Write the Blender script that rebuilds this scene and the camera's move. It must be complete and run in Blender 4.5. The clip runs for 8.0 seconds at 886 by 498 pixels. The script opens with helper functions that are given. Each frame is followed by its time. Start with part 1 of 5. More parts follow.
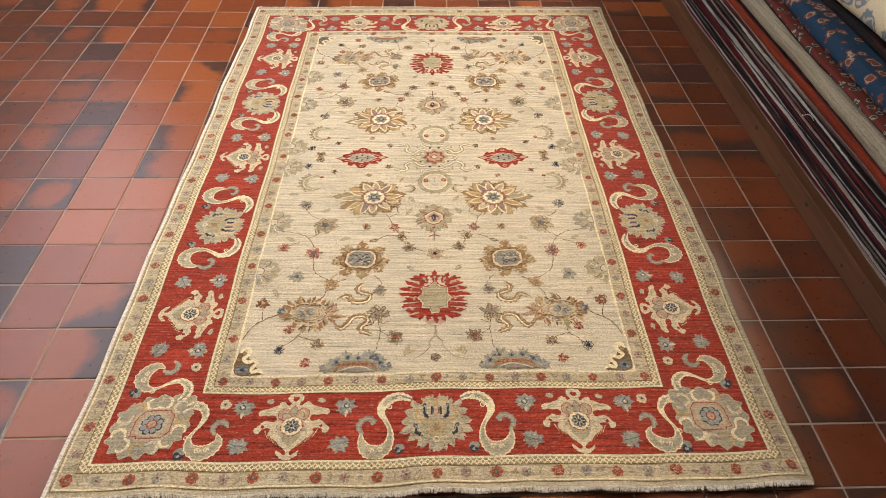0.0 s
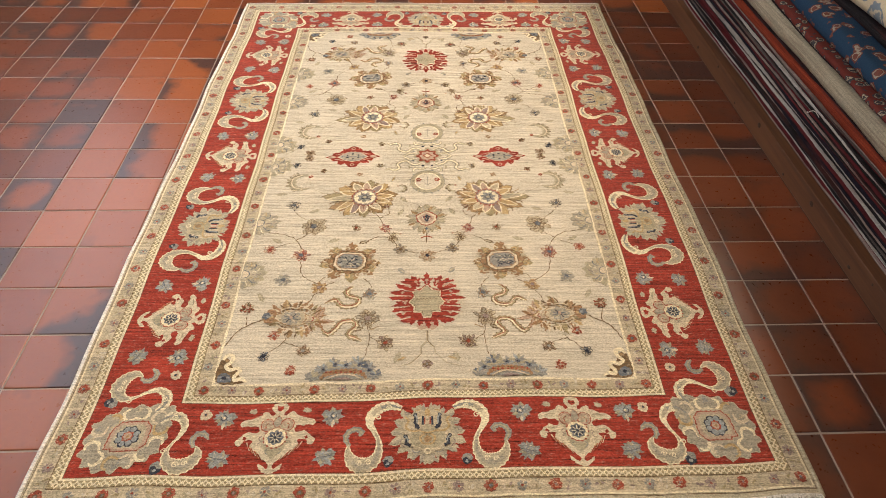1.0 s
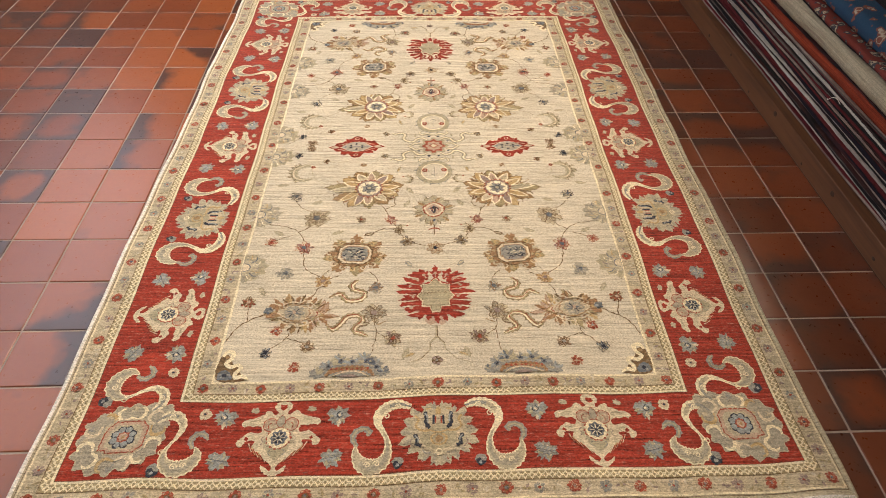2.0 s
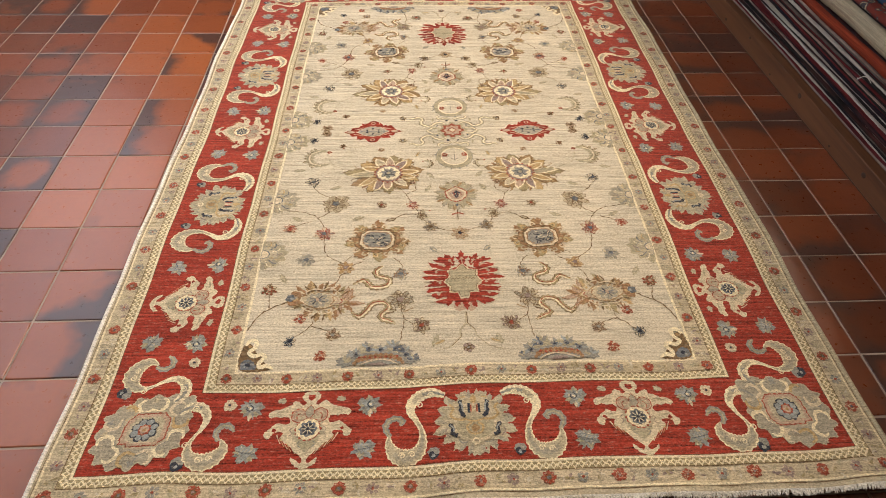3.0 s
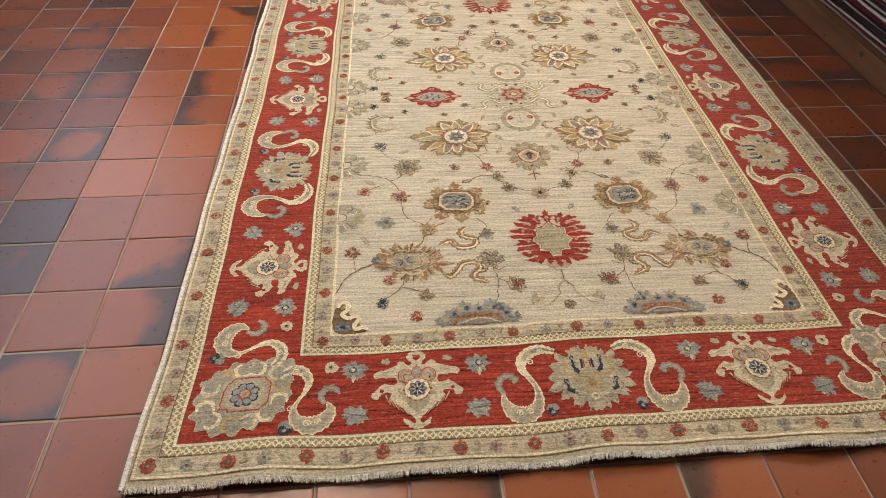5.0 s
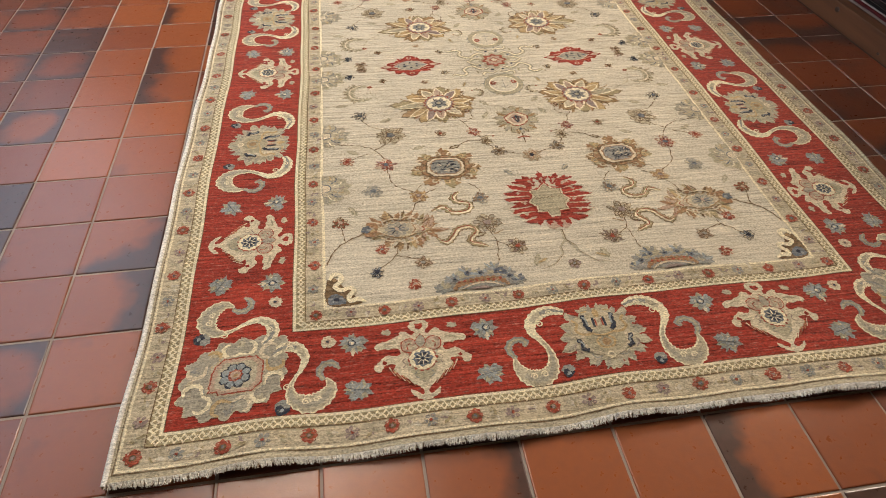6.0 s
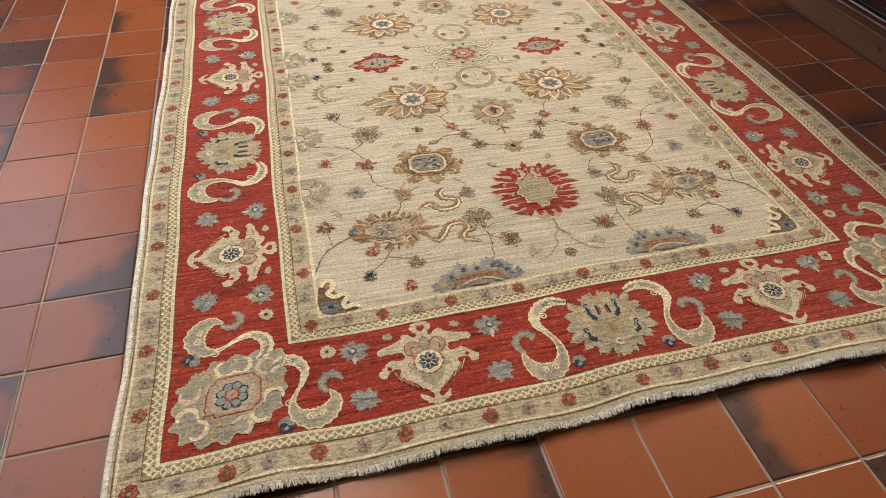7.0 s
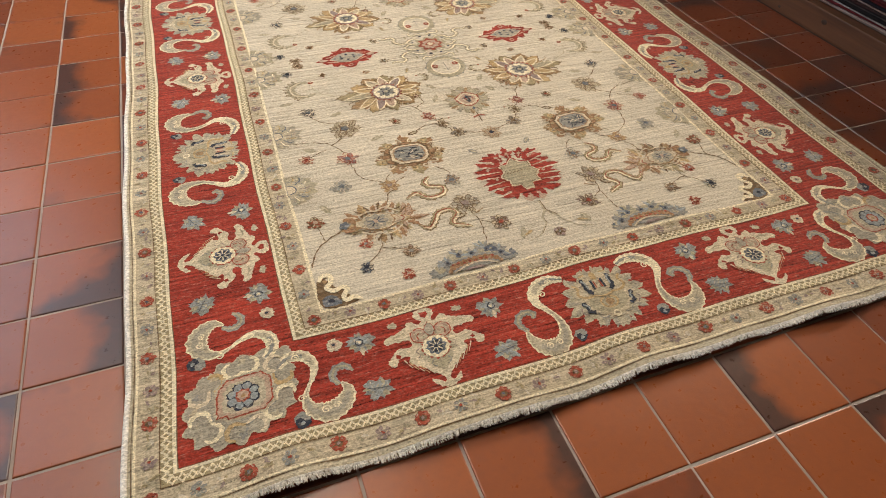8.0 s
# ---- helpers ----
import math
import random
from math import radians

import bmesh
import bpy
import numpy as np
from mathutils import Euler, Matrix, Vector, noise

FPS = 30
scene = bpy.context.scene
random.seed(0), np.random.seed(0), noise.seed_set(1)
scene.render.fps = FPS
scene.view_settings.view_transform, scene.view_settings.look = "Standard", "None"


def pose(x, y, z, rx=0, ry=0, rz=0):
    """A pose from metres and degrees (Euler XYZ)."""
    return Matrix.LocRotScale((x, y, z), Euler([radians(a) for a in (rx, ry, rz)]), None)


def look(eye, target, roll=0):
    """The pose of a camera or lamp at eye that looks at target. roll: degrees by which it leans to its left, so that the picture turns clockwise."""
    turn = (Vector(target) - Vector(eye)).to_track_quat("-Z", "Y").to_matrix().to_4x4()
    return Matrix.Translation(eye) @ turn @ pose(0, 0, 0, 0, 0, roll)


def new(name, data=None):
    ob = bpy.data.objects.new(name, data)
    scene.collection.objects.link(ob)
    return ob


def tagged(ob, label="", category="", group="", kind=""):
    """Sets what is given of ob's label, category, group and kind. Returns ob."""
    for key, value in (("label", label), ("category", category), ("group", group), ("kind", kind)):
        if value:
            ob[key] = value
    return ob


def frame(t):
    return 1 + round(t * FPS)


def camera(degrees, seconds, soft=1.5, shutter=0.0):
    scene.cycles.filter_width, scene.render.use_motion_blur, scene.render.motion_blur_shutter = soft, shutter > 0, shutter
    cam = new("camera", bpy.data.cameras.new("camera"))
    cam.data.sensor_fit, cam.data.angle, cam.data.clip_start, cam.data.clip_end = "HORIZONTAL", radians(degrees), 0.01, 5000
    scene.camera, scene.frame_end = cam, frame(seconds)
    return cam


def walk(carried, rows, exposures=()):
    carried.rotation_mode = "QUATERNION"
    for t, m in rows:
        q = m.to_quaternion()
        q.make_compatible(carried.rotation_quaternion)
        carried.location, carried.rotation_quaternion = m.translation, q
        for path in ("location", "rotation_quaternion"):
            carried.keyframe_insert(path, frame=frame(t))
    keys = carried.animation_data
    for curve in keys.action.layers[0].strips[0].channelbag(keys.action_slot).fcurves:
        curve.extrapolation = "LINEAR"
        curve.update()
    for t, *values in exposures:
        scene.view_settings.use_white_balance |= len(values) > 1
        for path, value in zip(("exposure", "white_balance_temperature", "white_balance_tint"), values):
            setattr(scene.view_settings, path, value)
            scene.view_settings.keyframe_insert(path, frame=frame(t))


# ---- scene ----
cam = camera(70.7, 8.0, soft=0.95)
PATH = [
    (0, (-0.025, -0.602, 1.312), (0.025, 0.808, -0.106), 2.0),
    (0.5, (-0.018, -0.581, 1.295), (0.035, 0.828, -0.124), 2.0),
    (1, (-0.009, -0.553, 1.264), (0.048, 0.86, -0.15), 2.1),
    (1.5, (-0.013, -0.532, 1.237), (0.041, 0.88, -0.177), 2.0),
    (3, (-0.114, -0.501, 1.137), (-0.032, 0.905, -0.283), 2.2),
    (3.5, (-0.169, -0.497, 1.12), (-0.098, 0.912, -0.297), 1.7),
    (4, (-0.24, -0.498, 1.094), (-0.167, 0.915, -0.319), 1.6),
    (4.5, (-0.297, -0.505, 1.067), (-0.209, 0.909, -0.344), 1.6),
    (5, (-0.343, -0.518, 1.018), (-0.225, 0.889, -0.398), 1.8),
    (6.5, (-0.429, -0.491, 0.88), (-0.139, 0.895, -0.532), 1.8),
    (7, (-0.465, -0.473, 0.873), (-0.106, 0.903, -0.534), 1.8),
    (7.5, (-0.497, -0.472, 0.87), (-0.072, 0.883, -0.538), 2.1),
    (8, (-0.544, -0.472, 0.867), (-0.047, 0.855, -0.545), 2.1),
]
walk(cam, [(t, look(eye, target, roll)) for t, eye, target, roll in PATH],
     exposures=((0.0, -0.03, 6600, 11), (1.5, -0.04, 6650, 12), (3.0, -0.13, 6600, 11), (4.0, -0.21, 6500, 10), (5.0, -0.27, 6400, 10), (6.5, -0.29, 6350, 10), (8.0, -0.23, 6350, 10)))

from mathutils.geometry import tessellate_polygon

# ---------------------------------------------------------------- world and light
FLOOR_TURN = 1.35                      # the room's grid against the rug's axis, degrees
ROOM = pose(0, 0, 0, 0, 0, FLOOR_TURN)

world = bpy.data.worlds.new("world")
scene.world = world
world.use_nodes = True
sky = world.node_tree.nodes.new("ShaderNodeTexSky")
sky.sky_type, sky.sun_disc = "NISHITA", False
sky.sun_elevation, sky.sun_rotation = radians(40), radians(200)
back = world.node_tree.nodes["Background"]
back.inputs[1].default_value = 0.12
world.node_tree.links.new(sky.outputs[0], back.inputs[0])


def area_lamp(name, at, target, size, size_y, watts, colour):
    data = bpy.data.lights.new(name, "AREA")
    data.shape, data.size, data.size_y, data.energy, data.color = "RECTANGLE", size, size_y, watts, colour
    ob = new(name, data)
    ob.matrix_world = ROOM @ look(at, target)
    return ob


area_lamp("unseen_overhead_light", (2.80, 2.7, 2.50), (0.2, 0.9, 0.0), 0.5, 2.0, 346, (1.0, 0.84, 0.655))
# added fill without a known lamp, brightens the rug's left and the floor
area_lamp("unseen_overhead_light", (-0.9, 1.35, 2.56), (-0.6, 0.8, 0.0), 0.7, 0.7, 68, (1.0, 0.88, 0.73))
area_lamp("window_daylight", (-2.30, 2.05, 1.85), (-0.3, 1.6, 0.5), 3.0, 1.2, 52, (0.68, 0.82, 1.0))


# ---------------------------------------------------------------- materials
def material(name, rough=0.8):
    m = bpy.data.materials.new(name)
    m.use_nodes = True
    nt = m.node_tree
    bsdf = nt.nodes["Principled BSDF"]
    bsdf.inputs["Roughness"].default_value = rough
    return m, nt, bsdf


def node(nt, kind, **values):
    n = nt.nodes.new(kind)
    for key, value in values.items():
        n.inputs[key.replace("_", " ")].default_value = value
    return n


def noise_at(nt, vector, scale, detail=3.0, rough=0.55, stretch=None):
    if stretch:
        mp = node(nt, "ShaderNodeMapping")
        mp.inputs["Scale"].default_value = stretch
        nt.links.new(vector, mp.inputs["Vector"])
        vector = mp.outputs[0]
    n = node(nt, "ShaderNodeTexNoise", Scale=scale, Detail=detail, Roughness=rough)
    nt.links.new(vector, n.inputs["Vector"])
    return n.outputs[0]


def spread(nt, value, a, b, c, d):
    n = nt.nodes.new("ShaderNodeMapRange")
    n.clamp = True
    for i, x in zip((1, 2, 3, 4), (a, b, c, d)):
        n.inputs[i].default_value = x
    nt.links.new(value, n.inputs[0])
    return n.outputs[0]


def math_node(nt, op, a, b):
    n = nt.nodes.new("ShaderNodeMath")
    n.operation = op
    for i, x in enumerate((a, b)):
        if isinstance(x, (int, float)):
            n.inputs[i].default_value = x
        else:
            nt.links.new(x, n.inputs[i])
    return n.outputs[0]


def blend(nt, fac, a, b, kind="MIX"):
    n = nt.nodes.new("ShaderNodeMix")
    n.data_type, n.blend_type = "RGBA", kind
    for i, x in zip((0, 6, 7), (fac, a, b)):
        if isinstance(x, (int, float)):
            n.inputs[i].default_value = x
        elif isinstance(x, tuple):
            n.inputs[i].default_value = (*x, 1) if len(x) == 3 else x
        else:
            nt.links.new(x, n.inputs[i])
    return n.outputs[2]


def bump(nt, bsdf, height, strength, distance):
    n = node(nt, "ShaderNodeBump", Strength=strength, Distance=distance)
    nt.links.new(height, n.inputs["Height"])
    nt.links.new(n.outputs[0], bsdf.inputs["Normal"])


def coords(nt, which="Object"):
    return nt.nodes.new("ShaderNodeTexCoord").outputs[which]


def wool(name, colour, streak=0.35, other=None, rough=0.95, knot=0.22, fleck=0.14, wear=0.24):
    """Knotted wool: rows of knots along x, uneven dye from row to row, a short nap."""
    m, nt, bsdf = material(name, rough)
    co = coords(nt)
    rows = noise_at(nt, co, 1.0, 3, 0.6, (7, 190, 1))
    bands = noise_at(nt, co, 1.0, 2, 0.5, (2.0, 22, 1))
    nap = noise_at(nt, co, 1.0, 2, 0.6, (260, 420, 1))
    patch = noise_at(nt, co, 5, 3, 0.6)
    v = math_node(nt, "ADD", spread(nt, rows, 0.3, 0.7, 1 - streak, 1 + streak), spread(nt, bands, 0.3, 0.7, -0.12, 0.12))
    v = math_node(nt, "ADD", v, spread(nt, nap, 0.3, 0.7, -0.28, 0.28))
    cells = node(nt, "ShaderNodeTexVoronoi", Scale=1.0, Randomness=0.7)
    mp = node(nt, "ShaderNodeMapping")
    mp.inputs["Scale"].default_value = (250, 390, 1)
    nt.links.new(co, mp.inputs["Vector"])
    nt.links.new(mp.outputs[0], cells.inputs["Vector"])
    one_knot = nt.nodes.new("ShaderNodeSeparateColor")
    nt.links.new(cells.outputs["Color"], one_knot.inputs[0])
    v = math_node(nt, "ADD", v, spread(nt, one_knot.outputs[0], 0.0, 1.0, -knot, knot))
    dash = noise_at(nt, co, 1.0, 2, 0.6, (11, 310, 1))
    v = math_node(nt, "SUBTRACT", v, spread(nt, dash, 0.56, 0.70, 0.0, 0.9 * streak))
    v = math_node(nt, "ADD", v, spread(nt, patch, 0.3, 0.7, -0.07, 0.07))
    base = blend(nt, spread(nt, bands, 0.35, 0.65, 0.0, 1.0), colour, other or tuple(c * 0.86 for c in colour))
    worn = noise_at(nt, co, 1.0, 3, 0.65, (55, 240, 1))
    base = blend(nt, spread(nt, worn, 0.58, 0.72, 0.0, fleck), base, tuple(0.45 * c + 0.30 * q for c, q in zip(colour, (1.0, 0.78, 0.6))))
    thin = noise_at(nt, co, 1.0, 3, 0.65, (105, 150, 1))
    base = blend(nt, spread(nt, thin, 0.50, 0.66, 0.0, wear), base, (0.56, 0.47, 0.33))
    grey = nt.nodes.new("ShaderNodeCombineColor")
    for i in range(3):
        nt.links.new(v, grey.inputs[i])
    nt.links.new(blend(nt, 1.0, base, grey.outputs[0], "MULTIPLY"), bsdf.inputs["Base Color"])
    bsdf.inputs["Specular IOR Level"].default_value = 0.15
    bsdf.inputs["Sheen Weight"].default_value = 0.12
    h = math_node(nt, "ADD", math_node(nt, "MULTIPLY", rows, 0.5), nap)
    bump(nt, bsdf, h, 0.6, 0.0015)
    return m


WOOL = {
    "ivory": wool("wool_ivory", (0.64, 0.54, 0.375), 0.14, (0.54, 0.45, 0.31)),
    "field": wool("wool_field", (0.600, 0.530, 0.403), 0.26, (0.500, 0.442, 0.336), knot=0.13, wear=0.2),
    "straw": wool("wool_straw", (0.38, 0.305, 0.168), 0.2, (0.29, 0.235, 0.13)),
    "red": wool("wool_red", (0.345, 0.042, 0.023), 0.48, (0.245, 0.029, 0.017), fleck=0.6, wear=0.06),
    "brick": wool("wool_brick", (0.34, 0.074, 0.040), 0.28, wear=0.25),
    "sage": wool("wool_sage", (0.40, 0.345, 0.225), 0.20, (0.34, 0.30, 0.205)),
    "guard": wool("wool_guard", (0.54, 0.455, 0.315), 0.30, (0.42, 0.35, 0.23)),
    "beige": wool("wool_beige", (0.48, 0.41, 0.28), 0.2, (0.39, 0.34, 0.24)),
    "tan": wool("wool_tan", (0.36, 0.235, 0.12), 0.2, (0.30, 0.185, 0.085)),
    "brown": wool("wool_brown", (0.17, 0.105, 0.05), 0.2, wear=0.25),
    "rust": wool("wool_rust", (0.34, 0.195, 0.10), 0.2, (0.27, 0.145, 0.07), wear=0.3),
    "gold": wool("wool_gold", (0.50, 0.36, 0.185), 0.2, (0.42, 0.285, 0.13)),
    "grey": wool("wool_grey", (0.27, 0.27, 0.235), 0.18, (0.24, 0.225, 0.20)),
    "blue": wool("wool_blue", (0.31, 0.325, 0.31), 0.2, (0.25, 0.275, 0.275)),
    "steel": wool("wool_steel", (0.16, 0.17, 0.178), 0.25, (0.10, 0.115, 0.14)),
    "navy": wool("wool_navy", (0.036, 0.041, 0.058), 0.25, wear=0.16),
    "mauve": wool("wool_mauve", (0.30, 0.225, 0.195), 0.2),
    "pink": wool("wool_pink", (0.46, 0.325, 0.235), 0.16),
    "cream": wool("wool_cream", (0.78, 0.68, 0.46), 0.08),
    "ash": wool("wool_ash", (0.375, 0.335, 0.255), 0.2, (0.31, 0.275, 0.21)),
    "white": wool("cotton_white", (0.82, 0.78, 0.70), 0.10),
}


def make_tile_material():
    """Fired clay: orange body, charcoal flashing near edges and in clouds, waxed."""
    m, nt, bsdf = material("quarry_tile", 0.36)
    bsdf.inputs["Specular IOR Level"].default_value = 0.5
    info = nt.nodes.new("ShaderNodeObjectInfo")
    geo = nt.nodes.new("ShaderNodeNewGeometry")
    at = geo.outputs["Position"]
    own = nt.nodes.new("ShaderNodeAttribute")
    own.attribute_name = "tile_place"            # x, y in the tile, -1 to 1, and a number of its own
    sep = nt.nodes.new("ShaderNodeSeparateXYZ")
    nt.links.new(own.outputs["Vector"], sep.inputs[0])
    rnd = math_node(nt, "FRACT", math_node(nt, "ADD", info.outputs["Random"], sep.outputs[2]), 0)
    rnd2 = math_node(nt, "FRACT", math_node(nt, "MULTIPLY", rnd, 17.3), 0)
    rnd3 = math_node(nt, "FRACT", math_node(nt, "MULTIPLY", rnd, 53.7), 0)
    shift = nt.nodes.new("ShaderNodeCombineXYZ")
    nt.links.new(math_node(nt, "MULTIPLY", rnd, 40.0), shift.inputs[0])
    nt.links.new(math_node(nt, "MULTIPLY", rnd2, 40.0), shift.inputs[1])
    moved = nt.nodes.new("ShaderNodeVectorMath")
    nt.links.new(at, moved.inputs[0])
    nt.links.new(shift.outputs[0], moved.inputs[1])
    place = moved.outputs[0]
    cloud = noise_at(nt, place, 10, 3, 0.55)
    fine = noise_at(nt, place, 70, 4, 0.6)
    grit = noise_at(nt, at, 600, 2, 0.6)
    fired = nt.nodes.new("ShaderNodeAttribute")
    fired.attribute_name = "firing"              # which way the tile was scorched, x and y, and how much
    lean = nt.nodes.new("ShaderNodeSeparateXYZ")
    nt.links.new(fired.outputs["Vector"], lean.inputs[0])
    clay_shade = nt.nodes.new("ShaderNodeAttribute")
    clay_shade.attribute_name = "clay_shade"               # clay tone with floor shade put in, pale orange 0 to brown 1, and the scorched rim
    kind = nt.nodes.new("ShaderNodeSeparateXYZ")
    nt.links.new(clay_shade.outputs["Vector"], kind.inputs[0])
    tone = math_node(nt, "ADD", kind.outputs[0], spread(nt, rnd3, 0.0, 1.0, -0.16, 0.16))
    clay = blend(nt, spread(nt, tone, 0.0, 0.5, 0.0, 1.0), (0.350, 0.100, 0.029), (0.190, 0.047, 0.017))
    # brown end also carries painted shade of the dim floor strips
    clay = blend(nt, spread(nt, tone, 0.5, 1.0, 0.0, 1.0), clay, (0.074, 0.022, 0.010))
    clay = blend(nt, spread(nt, cloud, 0.35, 0.7, 0.0, 0.4), clay, blend(nt, 0.35, clay, (0.42, 0.12, 0.04)))
    warped = math_node(nt, "MULTIPLY", math_node(nt, "SUBTRACT", cloud, 0.5), 1.25)
    r2 = math_node(nt, "ADD", math_node(nt, "POWER", math_node(nt, "ABSOLUTE", sep.outputs[0], 0), 2.4), math_node(nt, "POWER", math_node(nt, "ABSOLUTE", sep.outputs[1], 0), 2.4))
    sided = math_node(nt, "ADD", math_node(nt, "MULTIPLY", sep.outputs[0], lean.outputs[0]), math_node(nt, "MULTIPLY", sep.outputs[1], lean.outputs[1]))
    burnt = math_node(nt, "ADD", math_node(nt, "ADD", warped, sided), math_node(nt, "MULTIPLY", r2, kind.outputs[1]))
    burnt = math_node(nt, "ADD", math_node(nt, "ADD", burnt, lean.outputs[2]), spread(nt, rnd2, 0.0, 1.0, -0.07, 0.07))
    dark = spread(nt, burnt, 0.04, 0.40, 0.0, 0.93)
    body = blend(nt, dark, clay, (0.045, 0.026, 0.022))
    body = blend(nt, spread(nt, fine, 0.3, 0.75, 0.0, 0.25), body, (0.16, 0.05, 0.03))
    nt.links.new(body, bsdf.inputs["Base Color"])
    nt.links.new(spread(nt, fine, 0.3, 0.7, 0.26, 0.38), bsdf.inputs["Roughness"])
    h = math_node(nt, "ADD", math_node(nt, "MULTIPLY", cloud, 2.0), math_node(nt, "MULTIPLY", grit, 0.25))
    bump(nt, bsdf, math_node(nt, "ADD", h, math_node(nt, "MULTIPLY", fine, 0.4)), 0.20, 0.003)
    return m


def plain(name, colour, colour2, rough, scale, height=0.3, metal=0.0):
    m, nt, bsdf = material(name, rough)
    co = coords(nt)
    big, fine = noise_at(nt, co, scale, 4), noise_at(nt, co, scale * 14, 3)
    base = blend(nt, spread(nt, big, 0.3, 0.7, 0, 1), colour, colour2)
    base = blend(nt, spread(nt, fine, 0.3, 0.7, 0.0, 0.3), base, tuple(c * 0.6 for c in colour))
    nt.links.new(base, bsdf.inputs["Base Color"])
    bsdf.inputs["Metallic"].default_value = metal
    bump(nt, bsdf, fine, height, 0.002)
    return m


def make_wood():
    m, nt, bsdf = material("stained_pine", 0.55)
    co = coords(nt)
    grain = noise_at(nt, co, 1.0, 5, 0.6, (60, 3.0, 60))
    broad = noise_at(nt, co, 1.0, 3, 0.5, (9, 0.9, 9))
    base = blend(nt, spread(nt, grain, 0.3, 0.7, 0, 1), (0.128, 0.052, 0.022), (0.058, 0.023, 0.011))
    base = blend(nt, spread(nt, broad, 0.4, 0.7, 0, 0.6), base, (0.165, 0.068, 0.028))
    nt.links.new(base, bsdf.inputs["Base Color"])
    bump(nt, bsdf, grain, 0.3, 0.002)
    return m


def pile_wool(name, colour, colour2, scale=(60, 4, 300)):
    m, nt, bsdf = material(name, 0.95)
    co = coords(nt)
    a, b = noise_at(nt, co, 1.0, 4, 0.65, scale), noise_at(nt, co, 260, 2)
    base = blend(nt, spread(nt, a, 0.35, 0.65, 0, 1), colour, colour2)
    base = blend(nt, spread(nt, b, 0.3, 0.7, 0, 0.45), base, tuple(c * 0.45 for c in colour))
    tufts = noise_at(nt, co, 1.0, 3, 0.7, (60, 300, 160))
    base = blend(nt, spread(nt, tufts, 0.42, 0.66, 0.0, 0.5), base, tuple(c * 0.30 for c in colour))
    worn = noise_at(nt, co, 1.0, 3, 0.6, (6, 3.5, 90))
    base = blend(nt, spread(nt, worn, 0.52, 0.70, 0.0, 0.5), base, (0.10, 0.030, 0.028))
    nt.links.new(base, bsdf.inputs["Base Color"])
    bsdf.inputs["Specular IOR Level"].default_value = 0.1
    bump(nt, bsdf, math_node(nt, "ADD", b, tufts), 0.8, 0.005)
    return m


TILE = make_tile_material()
GROUT = plain("grout", (0.47, 0.39, 0.33), (0.29, 0.23, 0.19), 0.9, 5)
WOOD = make_wood()
# near-black brown that paints the shade at the rail's foot
GAP_SHADE = plain("gap_shade", (0.045, 0.022, 0.010), (0.07, 0.034, 0.014), 0.6, 9)
KNOT = plain("wood_knot", (0.03, 0.014, 0.008), (0.05, 0.025, 0.012), 0.6, 60)
PLASTER = plain("plaster", (0.19, 0.155, 0.12), (0.155, 0.125, 0.095), 0.9, 3)
CEILING_PAINT = plain("ceiling_paint", (0.50, 0.46, 0.40), (0.46, 0.42, 0.36), 0.9, 3)
FRAME_PAINT = plain("frame_paint", (0.7, 0.68, 0.64), (0.62, 0.6, 0.56), 0.5, 6)


def make_glass():
    m, nt, bsdf = material("window_glass", 0.02)
    bsdf.inputs["Transmission Weight"].default_value = 1.0
    return m


GLASS = make_glass()


# ---------------------------------------------------------------- building helpers
def to_mesh(bm, name, mats, smooth=False):
    me = bpy.data.meshes.new(name)
    bm.to_mesh(me)
    bm.free()
    for m in (mats if isinstance(mats, (list, tuple)) else [mats]):
        me.materials.append(m)
    if smooth:
        me.polygons.foreach_set("use_smooth", [True] * len(me.polygons))
    return me


def part(name, bm, mats, parent, label="", smooth=False, at=None):
    ob = new(name, to_mesh(bm, name, mats, smooth))
    ob.parent = parent
    if at is not None:
        ob.matrix_basis = at
    return tagged(ob, label)


def thing(name, label, category, kind="", at=None, group=""):
    ob = new(name)
    ob.empty_display_size = 0.1
    ob.matrix_world = at if at is not None else Matrix()
    return tagged(ob, label, category, group, kind)


def box(bm, x0, x1, y0, y1, z0, z1, bevel=0.0, mat=0):
    made = bmesh.ops.create_cube(bm, size=1.0, matrix=Matrix.Translation(((x0 + x1) / 2, (y0 + y1) / 2, (z0 + z1) / 2)) @ Matrix.Diagonal((x1 - x0, y1 - y0, z1 - z0, 1)))
    faces = {f for v in made["verts"] for f in v.link_faces}
    for f in faces:
        f.material_index = mat
    if bevel:
        edges = list({e for f in faces for e in f.edges})
        got = bmesh.ops.bevel(bm, geom=edges, offset=bevel, segments=2, affect="EDGES", profile=0.6)
        for f in got["faces"]:
            f.material_index = mat
    return bm


def boxed(*args, **kw):
    return box(bmesh.new(), *args, **kw)


# ---------------------------------------------------------------- the room
X0, X1, Y0, Y1, TOP = -2.35, 3.2, -2.4, 5.4, 2.6


def structure(name, label, category, bm, mat, parent=None):
    ob = new(name, to_mesh(bm, name, mat))
    ob.matrix_world = ROOM
    return tagged(ob, label, category, kind="structure")


